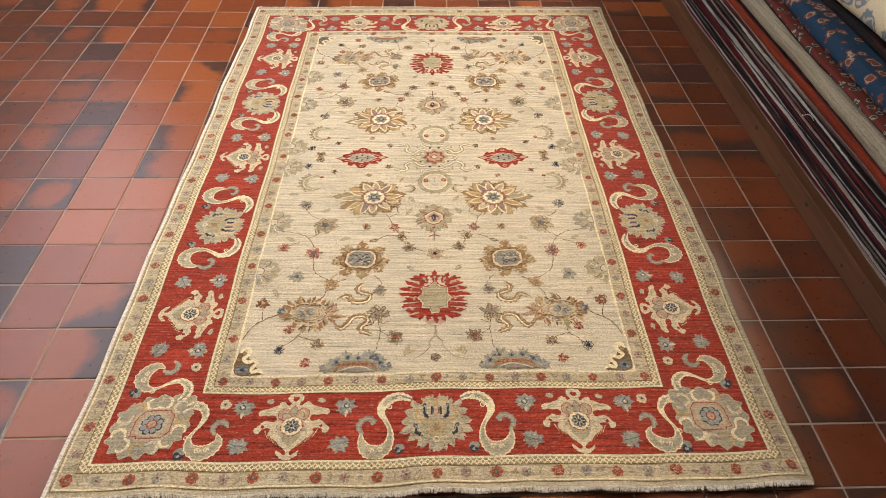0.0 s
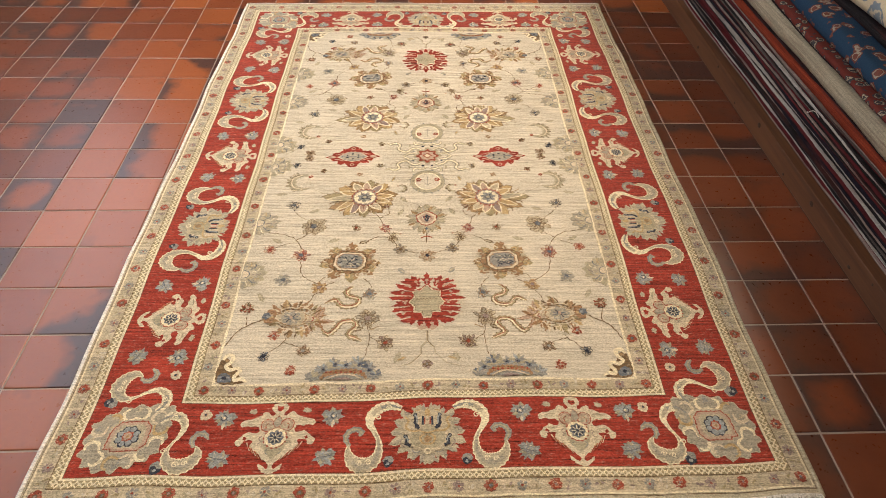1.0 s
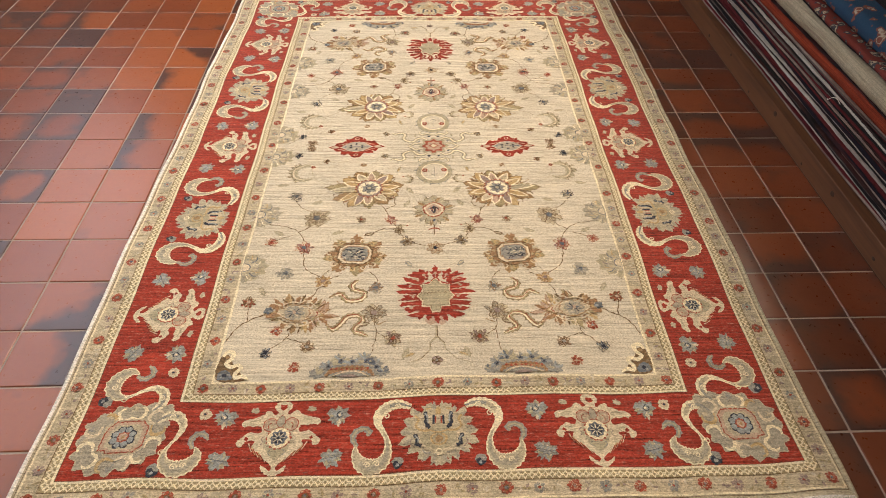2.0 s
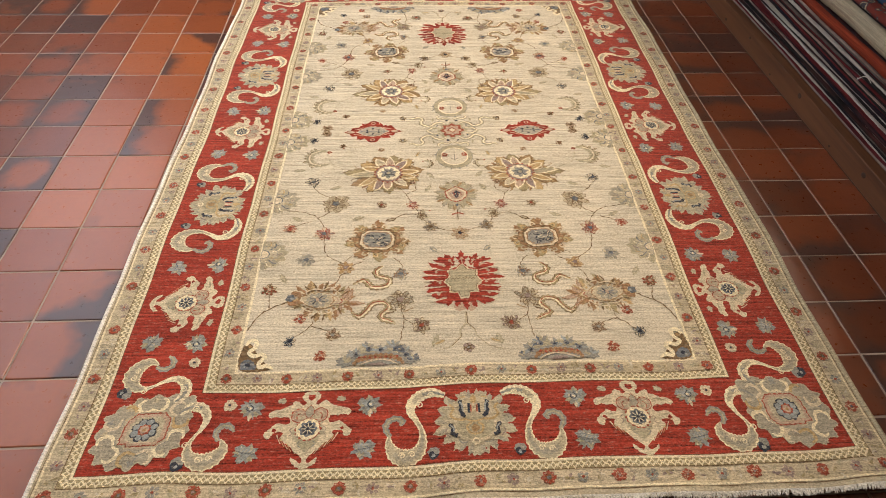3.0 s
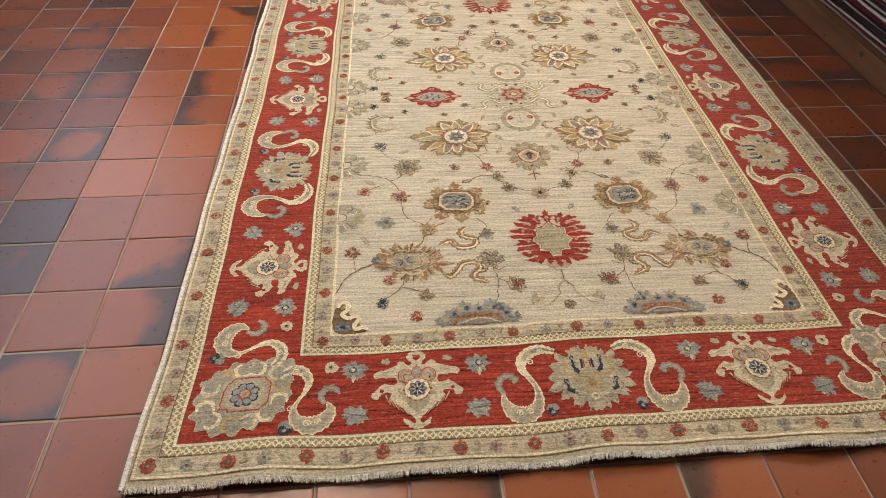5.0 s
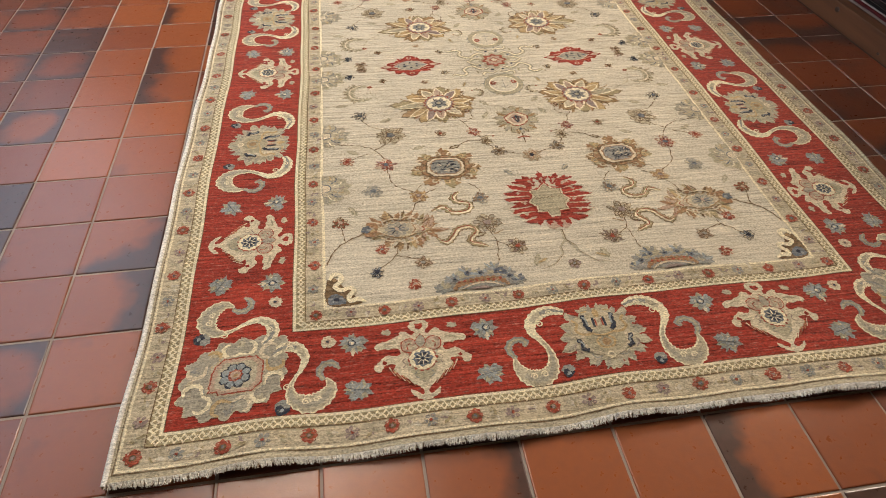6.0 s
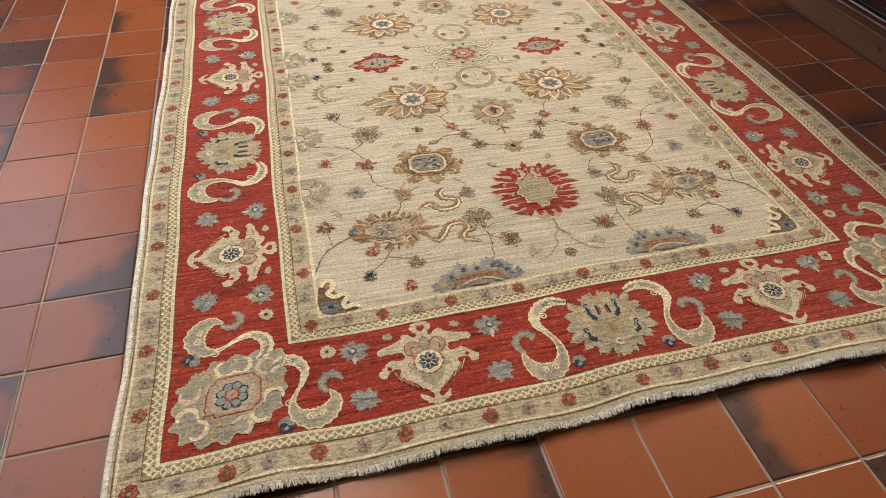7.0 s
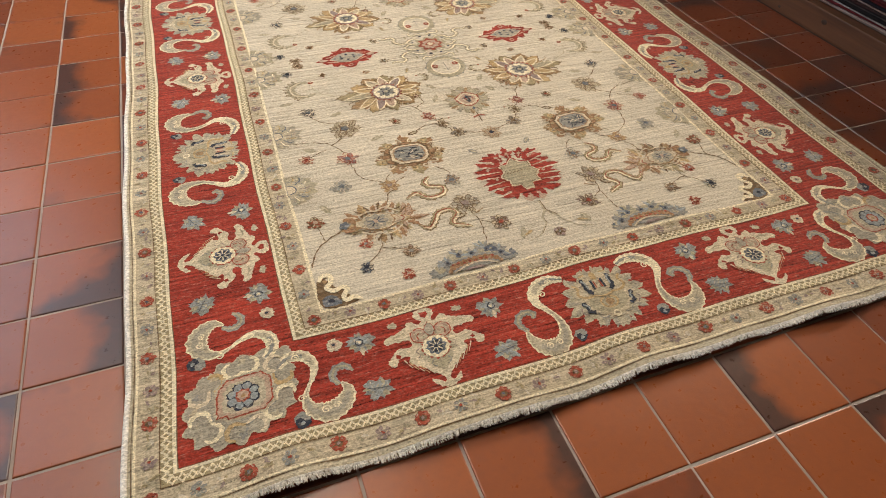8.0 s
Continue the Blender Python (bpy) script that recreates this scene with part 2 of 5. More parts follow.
floor = structure("floor", "mortar bed under red quarry floor tiles", "floor", boxed(X0, X1, Y0, Y1, -0.06, -0.0022), GROUT)
structure("ceiling", "plain off-white plaster ceiling", "ceiling", boxed(X0 - 0.2, X1 + 0.2, Y0 - 0.2, Y1 + 0.2, TOP, TOP + 0.15), CEILING_PAINT)
structure("wall_north", "plain plaster wall behind the rug", "wall", boxed(X0, X1, Y1, Y1 + 0.2, -0.06, TOP), PLASTER)
structure("wall_south", "plain plaster wall", "wall", boxed(X0, X1, Y0 - 0.2, Y0, -0.06, TOP), PLASTER)
structure("wall_east", "plain plaster wall behind the rug piles", "wall", boxed(X1, X1 + 0.2, Y0 - 0.2, Y1 + 0.2, -0.06, TOP), PLASTER)
wb = bmesh.new()
WY0, WY1, WZ0, WZ1 = 0.45, 3.65, 1.2, 2.5
box(wb, X0 - 0.2, X0, Y0 - 0.2, WY0, -0.06, TOP)
box(wb, X0 - 0.2, X0, WY1, Y1 + 0.2, -0.06, TOP)
box(wb, X0 - 0.2, X0, WY0, WY1, -0.06, WZ0)
box(wb, X0 - 0.2, X0, WY0, WY1, WZ1, TOP)
structure("wall_west", "plain plaster wall with a window", "wall", wb, PLASTER)
window = thing("window_1", "white painted casement window letting in daylight", "window", "structure", ROOM)
MULLIONS = [WY0 + (WY1 - WY0) * k / 4 for k in range(5)]
for a, b, c, d in [(WY0, WY1, WZ0, WZ0 + 0.05), (WY0, WY1, WZ1 - 0.05, WZ1)] + [(min(max(y - 0.025, WY0), WY1 - 0.05), min(max(y + 0.025, WY0 + 0.05), WY1), WZ0 + 0.05, WZ1 - 0.05) for y in MULLIONS]:
    part("window_frame", boxed(X0 - 0.14, X0 - 0.08, a, b, c, d, bevel=0.004), FRAME_PAINT, window)
for a, b in zip(MULLIONS, MULLIONS[1:]):
    pane = part("pane", boxed(X0 - 0.113, X0 - 0.107, a + 0.05, b - 0.05, WZ0 + 0.05, WZ1 - 0.05), GLASS, window)
    pane.visible_shadow = False

# ---------------------------------------------------------------- the rug: ground and bands
RU, RV = 0.744, 2.19                    # half width and length of the red border's outer edge
EDGE_U, END_N, END_F = 0.819, -0.078, 2.275
MID_V = 1.10


def warp(u, v):
    """Rug coordinates to the room: hand-knotted, so a little out of square and wavy."""
    x = u - 0.0073 * v + (0.0026 * math.sin(7.3 * v + 1.1 + 2 * u) + 0.0014 * math.sin(21 * v + 3 * u)) * abs(u) / 0.8
    y = 0.043 + v * 0.99977 + u * (0.023 + 0.00868 * v) + 0.0026 * math.sin(8.1 * u + 0.6 + 1.3 * v) + 0.0014 * math.sin(23 * u + 2.1 - 2 * v)
    hem = math.exp(-max(v - END_N, 0.0) / 0.07)
    z = 0.0105 + 0.0012 * math.sin(5.2 * u + 1.7) * math.sin(3.9 * v + 0.4) + hem * (0.0045 * math.sin(19 * u + 0.8) + 0.003 * math.sin(33 * u + 2.0) + 0.004)
    side = math.exp(-max(EDGE_U - abs(u), 0.0) / 0.05)
    z += side * 0.002 * math.sin(11 * v + (1 if u > 0 else 2.6))
    return x, y, z


def sheet(bm, corners, n, m, lift, mat=0):
    """A patch between four rug corners, laid n by m."""
    (a, b), (c, d) = corners[:2], corners[2:]
    rows = []
    for i in range(n + 1):
        s = i / n
        row = []
        for j in range(m + 1):
            t = j / m
            u = (a[0] * (1 - s) + b[0] * s) * (1 - t) + (d[0] * (1 - s) + c[0] * s) * t
            v = (a[1] * (1 - s) + b[1] * s) * (1 - t) + (d[1] * (1 - s) + c[1] * s) * t
            x, y, z = warp(u, v)
            row.append(bm.verts.new((x, y, z + lift)))
        rows.append(row)
    for i in range(n):
        for j in range(m):
            f = bm.faces.new((rows[i][j], rows[i + 1][j], rows[i + 1][j + 1], rows[i][j + 1]))
            f.material_index = mat


def ring(outer, inner, lift, cell=0.02):
    """A mitred frame between two rectangles (u0, v0, u1, v1)."""
    bm = bmesh.new()
    o = [(outer[0], outer[1]), (outer[2], outer[1]), (outer[2], outer[3]), (outer[0], outer[3])]
    i = [(inner[0], inner[1]), (inner[2], inner[1]), (inner[2], inner[3]), (inner[0], inner[3])]
    for k in range(4):
        a, b, c, d = o[k], o[(k + 1) % 4], i[(k + 1) % 4], i[k]
        length = math.dist(a, b)
        deep = max(math.dist(a, d) * 0.7, 0.001)
        sheet(bm, (a, b, c, d), max(2, int(length / cell)), max(1, int(deep / cell)), lift)
    return bm


rug = thing("patterned_rug", "ivory hand-knotted wool rug with red floral border on tiles", "rug")

bm = bmesh.new()
sheet(bm, ((-EDGE_U, END_N), (EDGE_U, END_N), (EDGE_U, END_F), (-EDGE_U, END_F)), 82, 118, -0.0012)
rim = [e for e in bm.edges if e.is_boundary]
low = bmesh.ops.extrude_edge_only(bm, edges=rim)
for v in [g for g in low["geom"] if isinstance(g, bmesh.types.BMVert)]:
    v.co.z = max(0.0012, v.co.z - 0.0085)
part("foundation", bm, WOOL["beige"], rug, "undyed cotton and wool ground weave", True)

FIELD = (-0.493, 0.222, 0.493, 1.985)
bm = bmesh.new()
sheet(bm, ((FIELD[0], FIELD[1]), (FIELD[2], FIELD[1]), (FIELD[2], FIELD[3]), (FIELD[0], FIELD[3])), 50, 88, 0)
bands_field = part("field", bm, WOOL["field"], rug, "ivory wool field with woven streaks", True)


def rect(du, dn, df):
    return (-du, dn, du, df)


BANDS = [  # name, colour, outer and inner rectangles, lift
    ("trim_line", "cream", rect(0.499, 0.217, 1.990), rect(0.493, 0.222, 1.985), 0.0006, ""),
    ("inner_border", "guard", rect(0.532, 0.190, 2.014), rect(0.499, 0.217, 1.990), 0.0, "sage-beige guard border with rosettes"),
    ("guard_band", "straw", rect(0.549, 0.176, 2.026), rect(0.532, 0.190, 2.014), 0.0, "straw band with zigzag"),
    ("trim_line", "cream", rect(0.555, 0.171, 2.030), rect(0.549, 0.176, 2.026), 0.0006, ""),
    ("main_border", "red", rect(0.744, 0.0, 2.190), rect(0.555, 0.171, 2.030), 0.0, "madder-red main border"),
    ("trim_line", "cream", rect(0.750, -0.005, 2.196), rect(0.744, 0.0, 2.190), 0.0006, ""),
    ("guard_band", "straw", rect(0.767, -0.022, 2.212), rect(0.750, -0.005, 2.196), 0.0, "straw band with zigzag"),
    ("outer_border", "guard", rect(0.800, -0.056, 2.250), rect(0.767, -0.022, 2.212), 0.0, "sage-beige outer border with rosettes"),
    ("trim_line", "cream", rect(0.804, -0.060, 2.254), rect(0.800, -0.056, 2.250), 0.0006, ""),
    ("end_band", "beige", rect(0.811, END_N + 0.001, END_F - 0.001), rect(0.804, -0.060, 2.254), 0.0, "plain beige edge band"),
]
bands = {}
for name, colour, outer, inner, lift, label in BANDS:
    bands.setdefault(name, []).append(part(name, ring(outer, inner, lift), WOOL[colour], rug, label, True))
for s in (-1, 1):
    bm = bmesh.new()
    for k in range(150):
        v0, v1 = END_N + (END_F - END_N) * k / 150, END_N + (END_F - END_N) * (k + 1) / 150
        loops = []
        for v in (v0, v1):
            loop = []
            for q in range(7):
                a = math.pi * q / 6
                x, y, z = warp(s * (0.8155 + 0.0045 * -math.cos(a)), v)
                loop.append(bm.verts.new((x, y, z - 0.001 + 0.0032 * math.sin(a))))
            loops.append(loop)
        for q in range(6):
            bm.faces.new((loops[0][q], loops[0][q + 1], loops[1][q + 1], loops[1][q]))
    bmesh.ops.remove_doubles(bm, verts=bm.verts, dist=0.0001)
    part("selvedge", bm, WOOL["white" if s < 0 else "beige"], rug, "off-white overcast side edge" if s < 0 else "beige overcast side edge", True)


def fringe(v_edge, way, seed):
    rnd = random.Random(seed)
    bm = bmesh.new()
    count = 1500
    for k in range(count):
        u = -0.812 + 1.624 * k / (count - 1)
        bunch = 0.5 + 0.5 * math.sin(u * 61 + seed) * math.sin(u * 23)
        length = 0.006 + 0.004 * rnd.random() + 0.004 * bunch
        lean = rnd.uniform(-0.007, 0.007)
        x, y, z = warp(u, v_edge)
        w = rnd.uniform(0.0010, 0.0017)
        sag = rnd.uniform(0.02, 0.28)
        prev = None
        for q in range(4):
            t = q / 3
            drop = z + 0.0006 - (z - 0.004) * t ** 1.8 * sag
            c = (x + lean * t + rnd.uniform(-0.0008, 0.0008), y + way * length * t, drop)
            ww = w * (1 - 0.55 * t)
            now = (bm.verts.new((c[0] - ww, c[1], c[2])), bm.verts.new((c[0], c[1], c[2] + ww * 1.4)), bm.verts.new((c[0] + ww, c[1], c[2])))
            if prev:
                bm.faces.new((prev[0], prev[1], now[1], now[0]))
                bm.faces.new((prev[1], prev[2], now[2], now[1]))
            prev = now
    return bm


tagged(part("fringe", fringe(END_N + 0.004, -1, 3), WOOL["white"], rug, "short white cotton fringe"), kind="stuff")
tagged(part("fringe", fringe(END_F - 0.004, 1, 8), WOOL["white"], rug, "short white cotton fringe"), kind="stuff")

# ---------------------------------------------------------------- the rug: knotted figures
STEP = 0.00045
ground = {"on": rug}                  # the band that the next figures are knotted into
knots = random.Random(42)


def smooth_line(pts, closed, step=0.006):
    """A rounded line through the points."""
    n, out = len(pts), []
    count = n if closed else n - 1
    for i in range(count):
        if closed:
            p0, p1, p2, p3 = pts[i - 1], pts[i], pts[(i + 1) % n], pts[(i + 2) % n]
        else:
            p0, p1, p2, p3 = pts[max(i - 1, 0)], pts[i], pts[i + 1], pts[min(i + 2, n - 1)]
        k = max(2, min(8, int(math.dist(p1, p2) / step) + 1))
        for j in range(k):
            t = j / k
            out.append(tuple(0.5 * (2 * b + (c - a) * t + (2 * a - 5 * b + 4 * c - d) * t * t + (3 * b - a - 3 * c + d) * t ** 3) for a, b, c, d in zip(p0, p1, p2, p3)))
    if not closed:
        out.append(tuple(pts[-1]))
    return out


class Figure:
    """A knotted figure: flat shapes of wool, one a hair above the other, laid on the rug at (u, v)."""

    def __init__(self, u, v, turn=0, mx=1, my=1, size=1.0):
        self.o, self.m, self.size = (u, v), (mx, my), size
        self.c, self.s = math.cos(radians(turn)), math.sin(radians(turn))
        self.bm, self.used = bmesh.new(), []

    def place(self, x, y, level):
        x, y = x * self.size, y * self.size
        x, y = x * self.c - y * self.s, x * self.s + y * self.c
        j = 0.0005
        X, Y, Z = warp(self.o[0] + x * self.m[0] + knots.uniform(-j, j), self.o[1] + y * self.m[1] + knots.uniform(-j, j))
        return self.bm.verts.new((X, Y, Z + 0.0004 + level * STEP))

    def slot(self, colour):
        if colour not in self.used:
            self.used.append(colour)
        return self.used.index(colour)

    def poly(self, pts, colour, level=1, soft=True, edge=None, edge_width=0.0021):
        line = smooth_line(pts, True) if soft else pts
        line = self.ragged(line)
        i = self.slot(colour)
        vs = [self.place(x, y, level) for x, y in line]
        for a, b, c in tessellate_polygon([[Vector((x, y, 0)) for x, y in line]]):
            self.bm.faces.new((vs[a], vs[b], vs[c])).material_index = i
        if edge:
            self.stroke(line, edge_width / self.size, edge, level + 0.5, False, True, 0.35)
        return self

    def ragged(self, line, step=0.0032, jag=0.0016):
        """Outline stepped from knot to knot."""
        out = []
        for k, (x, y) in enumerate(line):
            x2, y2 = line[(k + 1) % len(line)]
            d = math.hypot(x2 - x, y2 - y) * self.size
            n = max(1, min(10, int(round(d / step))))
            j = jag / self.size
            for q in range(n):
                t = q / n
                out.append((x + (x2 - x) * t + knots.uniform(-j, j), y + (y2 - y) * t + knots.uniform(-j, j) * 0.6))
        return out

    def half(self, pts, colour, level=1, soft=True, edge=None, edge_width=0.0021):
        """Right half of an outline, top to bottom; the left is its mirror."""
        other = [(-x, y) for x, y in reversed(pts) if abs(x) > 1e-6]
        return self.poly(list(pts) + other, colour, level, soft, edge, edge_width)

    def disc(self, x, y, r, colour, level=1, lobes=0, deep=0.0, n=0, phase=0.0, flat=1.0, edge=None):
        n = n or (max(lobes * 6, 12))
        pts = []
        for k in range(n):
            a = 2 * math.pi * k / n
            q = r * (1 + deep * math.cos(lobes * a + phase))
            pts.append((x + q * math.cos(a), y + q * flat * math.sin(a)))
        return self.poly(pts, colour, level, False, edge, 0.0016)

    def leaf(self, x, y, length, width, angle, colour, level=1, teeth=0, bend=0.0, edge=None):
        """A pointed leaf from its root at (x, y)."""
        a = radians(angle)
        n = max(5, teeth * 2)
        up, down = [], []
        for k in range(n + 1):
            t = k / n
            w = width * 0.5 * math.sin(math.pi * min(1, t * 0.92 + 0.08)) ** 0.8
            if teeth and k % 2:
                w *= 0.62
            off = bend * math.sin(math.pi * t / 2) ** 2 * length
            up.append((t * length, off + w))
            down.append((t * length, off - w))
        pts = up + list(reversed(down))
        pts = [(x + p * math.cos(a) - q * math.sin(a), y + p * math.sin(a) + q * math.cos(a)) for p, q in pts]
        return self.poly(pts, colour, level, teeth == 0, edge, 0.0013)

    def stroke(self, pts, width, colour, level=1, soft=True, closed=False, rag=0.0):
        """A line of wool; width is one number or one for each point."""
        ws = width if isinstance(width, (list, tuple)) else [width] * len(pts)
        full = [(p[0], p[1], w) for p, w in zip(pts, ws)]
        line = smooth_line(full, closed) if soft else (full + full[:1] if closed else full)
        if soft and closed:
            line.append(line[0])
        i = self.slot(colour)
        prev = None
        for k, (x, y, w) in enumerate(line):
            a, b = line[max(k - 1, 0)], line[min(k + 1, len(line) - 1)]
            dx, dy = b[0] - a[0], b[1] - a[1]
            d = math.hypot(dx, dy) or 1
            h = max(w, 0.0006) / 2 * (1 + (rag if k % 2 else -rag))
            now = (self.place(x - dy / d * h, y + dx / d * h, level), self.place(x + dy / d * h, y - dx / d * h, level))
            if prev:
                self.bm.faces.new((prev[0], prev[1], now[1], now[0])).material_index = i
            prev = now
        return self

    def loop(self, x, y, r, width, colour, level=1, flat=1.0, n=18):
        return self.stroke([(x + r * math.cos(6.2832 * k / n), y + r * flat * math.sin(6.2832 * k / n)) for k in range(n)], width, colour, level, False, True)

    def bush(self, rx, ry, n, length, width, colours, level=1.5, edge=None, a0=0, a1=360, x=0, y=0):
        """Small ragged leaves round an oval."""
        for k in range(n):
            a = a0 + (a1 - a0) * (k + 0.5) / n
            c, s = math.cos(radians(a)), math.sin(radians(a))
            self.leaf(x + rx * c, y + ry * s, length * knots.uniform(0.75, 1.2), width * knots.uniform(0.8, 1.2), math.degrees(math.atan2(s * rx, c * ry)) + knots.uniform(-26, 26),
                      knots.choice(colours), level + 0.12 * (k % 3), 3, knots.uniform(-0.3, 0.3), edge)
        return self

    def done(self, name, label=""):
        self.bm.normal_update()
        for f in self.bm.faces:
            if f.normal.z < 0:
                f.normal_flip()
        return part(name, self.bm, [WOOL[c] for c in self.used], ground["on"], label, True)


# --- zigzag lines in the narrow guard bands
def zigzag(r, amp, period, colour, width):
    u0, v0, u1, v1 = r
    for a, b in (((u0, v0), (u1, v0)), ((u1, v0), (u1, v1)), ((u1, v1), (u0, v1)), ((u0, v1), (u0, v0))):
        length = math.dist(a, b)
        n = int(length / period) * 2
        d = ((b[0] - a[0]) / length, (b[1] - a[1]) / length)
        fig = Figure(0, 0)
        for side in (1, -1):
            pts = []
            for k in range(n + 1):
                s = length * k / n
                q = amp * (1 if k % 2 else -0.35) * side
                pts.append((a[0] + d[0] * s - d[1] * q, a[1] + d[1] * s + d[0] * q))
            fig.stroke(pts, width, colour, 1, False, False, 0.3)
        fig.done("zigzag_trim", "cream zigzag stitching")


ground["on"] = bands["guard_band"][1]
zigzag((-0.7585, -0.0135, 0.7585, 2.204), 0.0068, 0.0135, "cream", 0.0042)
ground["on"] = bands["guard_band"][0]
zigzag((-0.5405, 0.183, 0.5405, 2.020), 0.0058, 0.0125, "cream", 0.0038)
ground["on"] = rug
for r, w in (((-0.7675, -0.0222, 0.7675, 2.2122), 0.0014), ((-0.5318, 0.1902, 0.5318, 2.0138), 0.0014), ((-0.8062, -0.0622, 0.8062, 2.2562), 0.0013), ((-0.7432, 0.0008, 0.7432, 2.1892), 0.0012), ((-0.5556, 0.1702, 0.5556, 2.0308), 0.0014)):
    u0, v0, u1, v1 = r
    fig = Figure(0, 0)
    for a, b in (((u0, v0), (u1, v0)), ((u1, v0), (u1, v1)), ((u1, v1), (u0, v1)), ((u0, v1), (u0, v0))):
        n = int(math.dist(a, b) / 0.03)
        fig.stroke([(a[0] + (b[0] - a[0]) * k / n, a[1] + (b[1] - a[1]) * k / n) for k in range(n + 1)], w, "brown", 1, False)
    fig.done("dark_trim", "thin dark brown outline")


# --- small flowers
def rosette(u, v, r, petal, eye, line=None, n=8, name="rosette", turn=0.0, flat=1.0):
    """A ring of small petals, dark between them, round an eye."""
    fig = Figure(u, v, turn)
    fig.disc(0, 0, r * .92, line or "guard", 1, n, 0.10, flat=flat)
    for k in range(n):
        a = 2 * math.pi * k / n + knots.uniform(-.08, .08)
        fig.disc(r * .72 * math.cos(a), r * .72 * flat * math.sin(a), r * .34 * knots.uniform(.85, 1.15), petal, 2, n=8)
        if r > .011 and k % 2:
            fig.disc(r * .78 * math.cos(a), r * .78 * flat * math.sin(a), r * .11, "pink", 2.5, n=5)
    fig.disc(0, 0, r * .36, line or petal, 3, 5, 0.2, n=20)
    fig.disc(0, 0, r * .24, eye, 3.5, n=7)
    return fig.done(name)


def guard_row(r, spacing, size):
    """Rosettes, red and mauve by turns, round a rectangle."""
    u0, v0, u1, v1 = r
    for a, b in (((u0, v0), (u1, v0)), ((u1, v0), (u1, v1)), ((u1, v1), (u0, v1)), ((u0, v1), (u0, v0))):
        length = math.dist(a, b)
        n = int(round(length / spacing))
        n += n % 2
        for k in range(n):
            t = k / n
            u, v = a[0] + (b[0] - a[0]) * t, a[1] + (b[1] - a[1]) * t
            u += knots.uniform(-0.003, 0.003)
            v += knots.uniform(-0.002, 0.002)
            f = Figure(u + (b[0] - a[0]) / n / 2, v + (b[1] - a[1]) / n / 2, knots.uniform(0, 90))
            for q in range(5):
                f.leaf(knots.uniform(-.006, .006), knots.uniform(-.006, .006), knots.uniform(.008, .016), .006, knots.uniform(0, 360), knots.choice(["sage", "straw", "beige", "field", "mauve"]), 1 + q * .1, 3)
            f.done("small_leaf", "")
            if (k + n // 2) % 2 == 0:
                rosette(u, v, size * knots.uniform(0.92, 1.08), "brick", "steel" if knots.random() < 0.5 else "mauve", "brown" if knots.random() < 0.6 else None)
            else:
                rosette(u, v, size * knots.uniform(0.85, 1.0), "mauve" if knots.random() < 0.6 else "grey", "brick", None, 6, "faded_rosette", knots.uniform(0, 60))


ground["on"] = bands["outer_border"][0]
guard_row((-0.784, -0.039, 0.784, 2.231), 0.0640, 0.0125)
ground["on"] = bands["inner_border"][0]
guard_row((-0.515, 0.2035, 0.515, 2.0025), 0.0670, 0.0118)


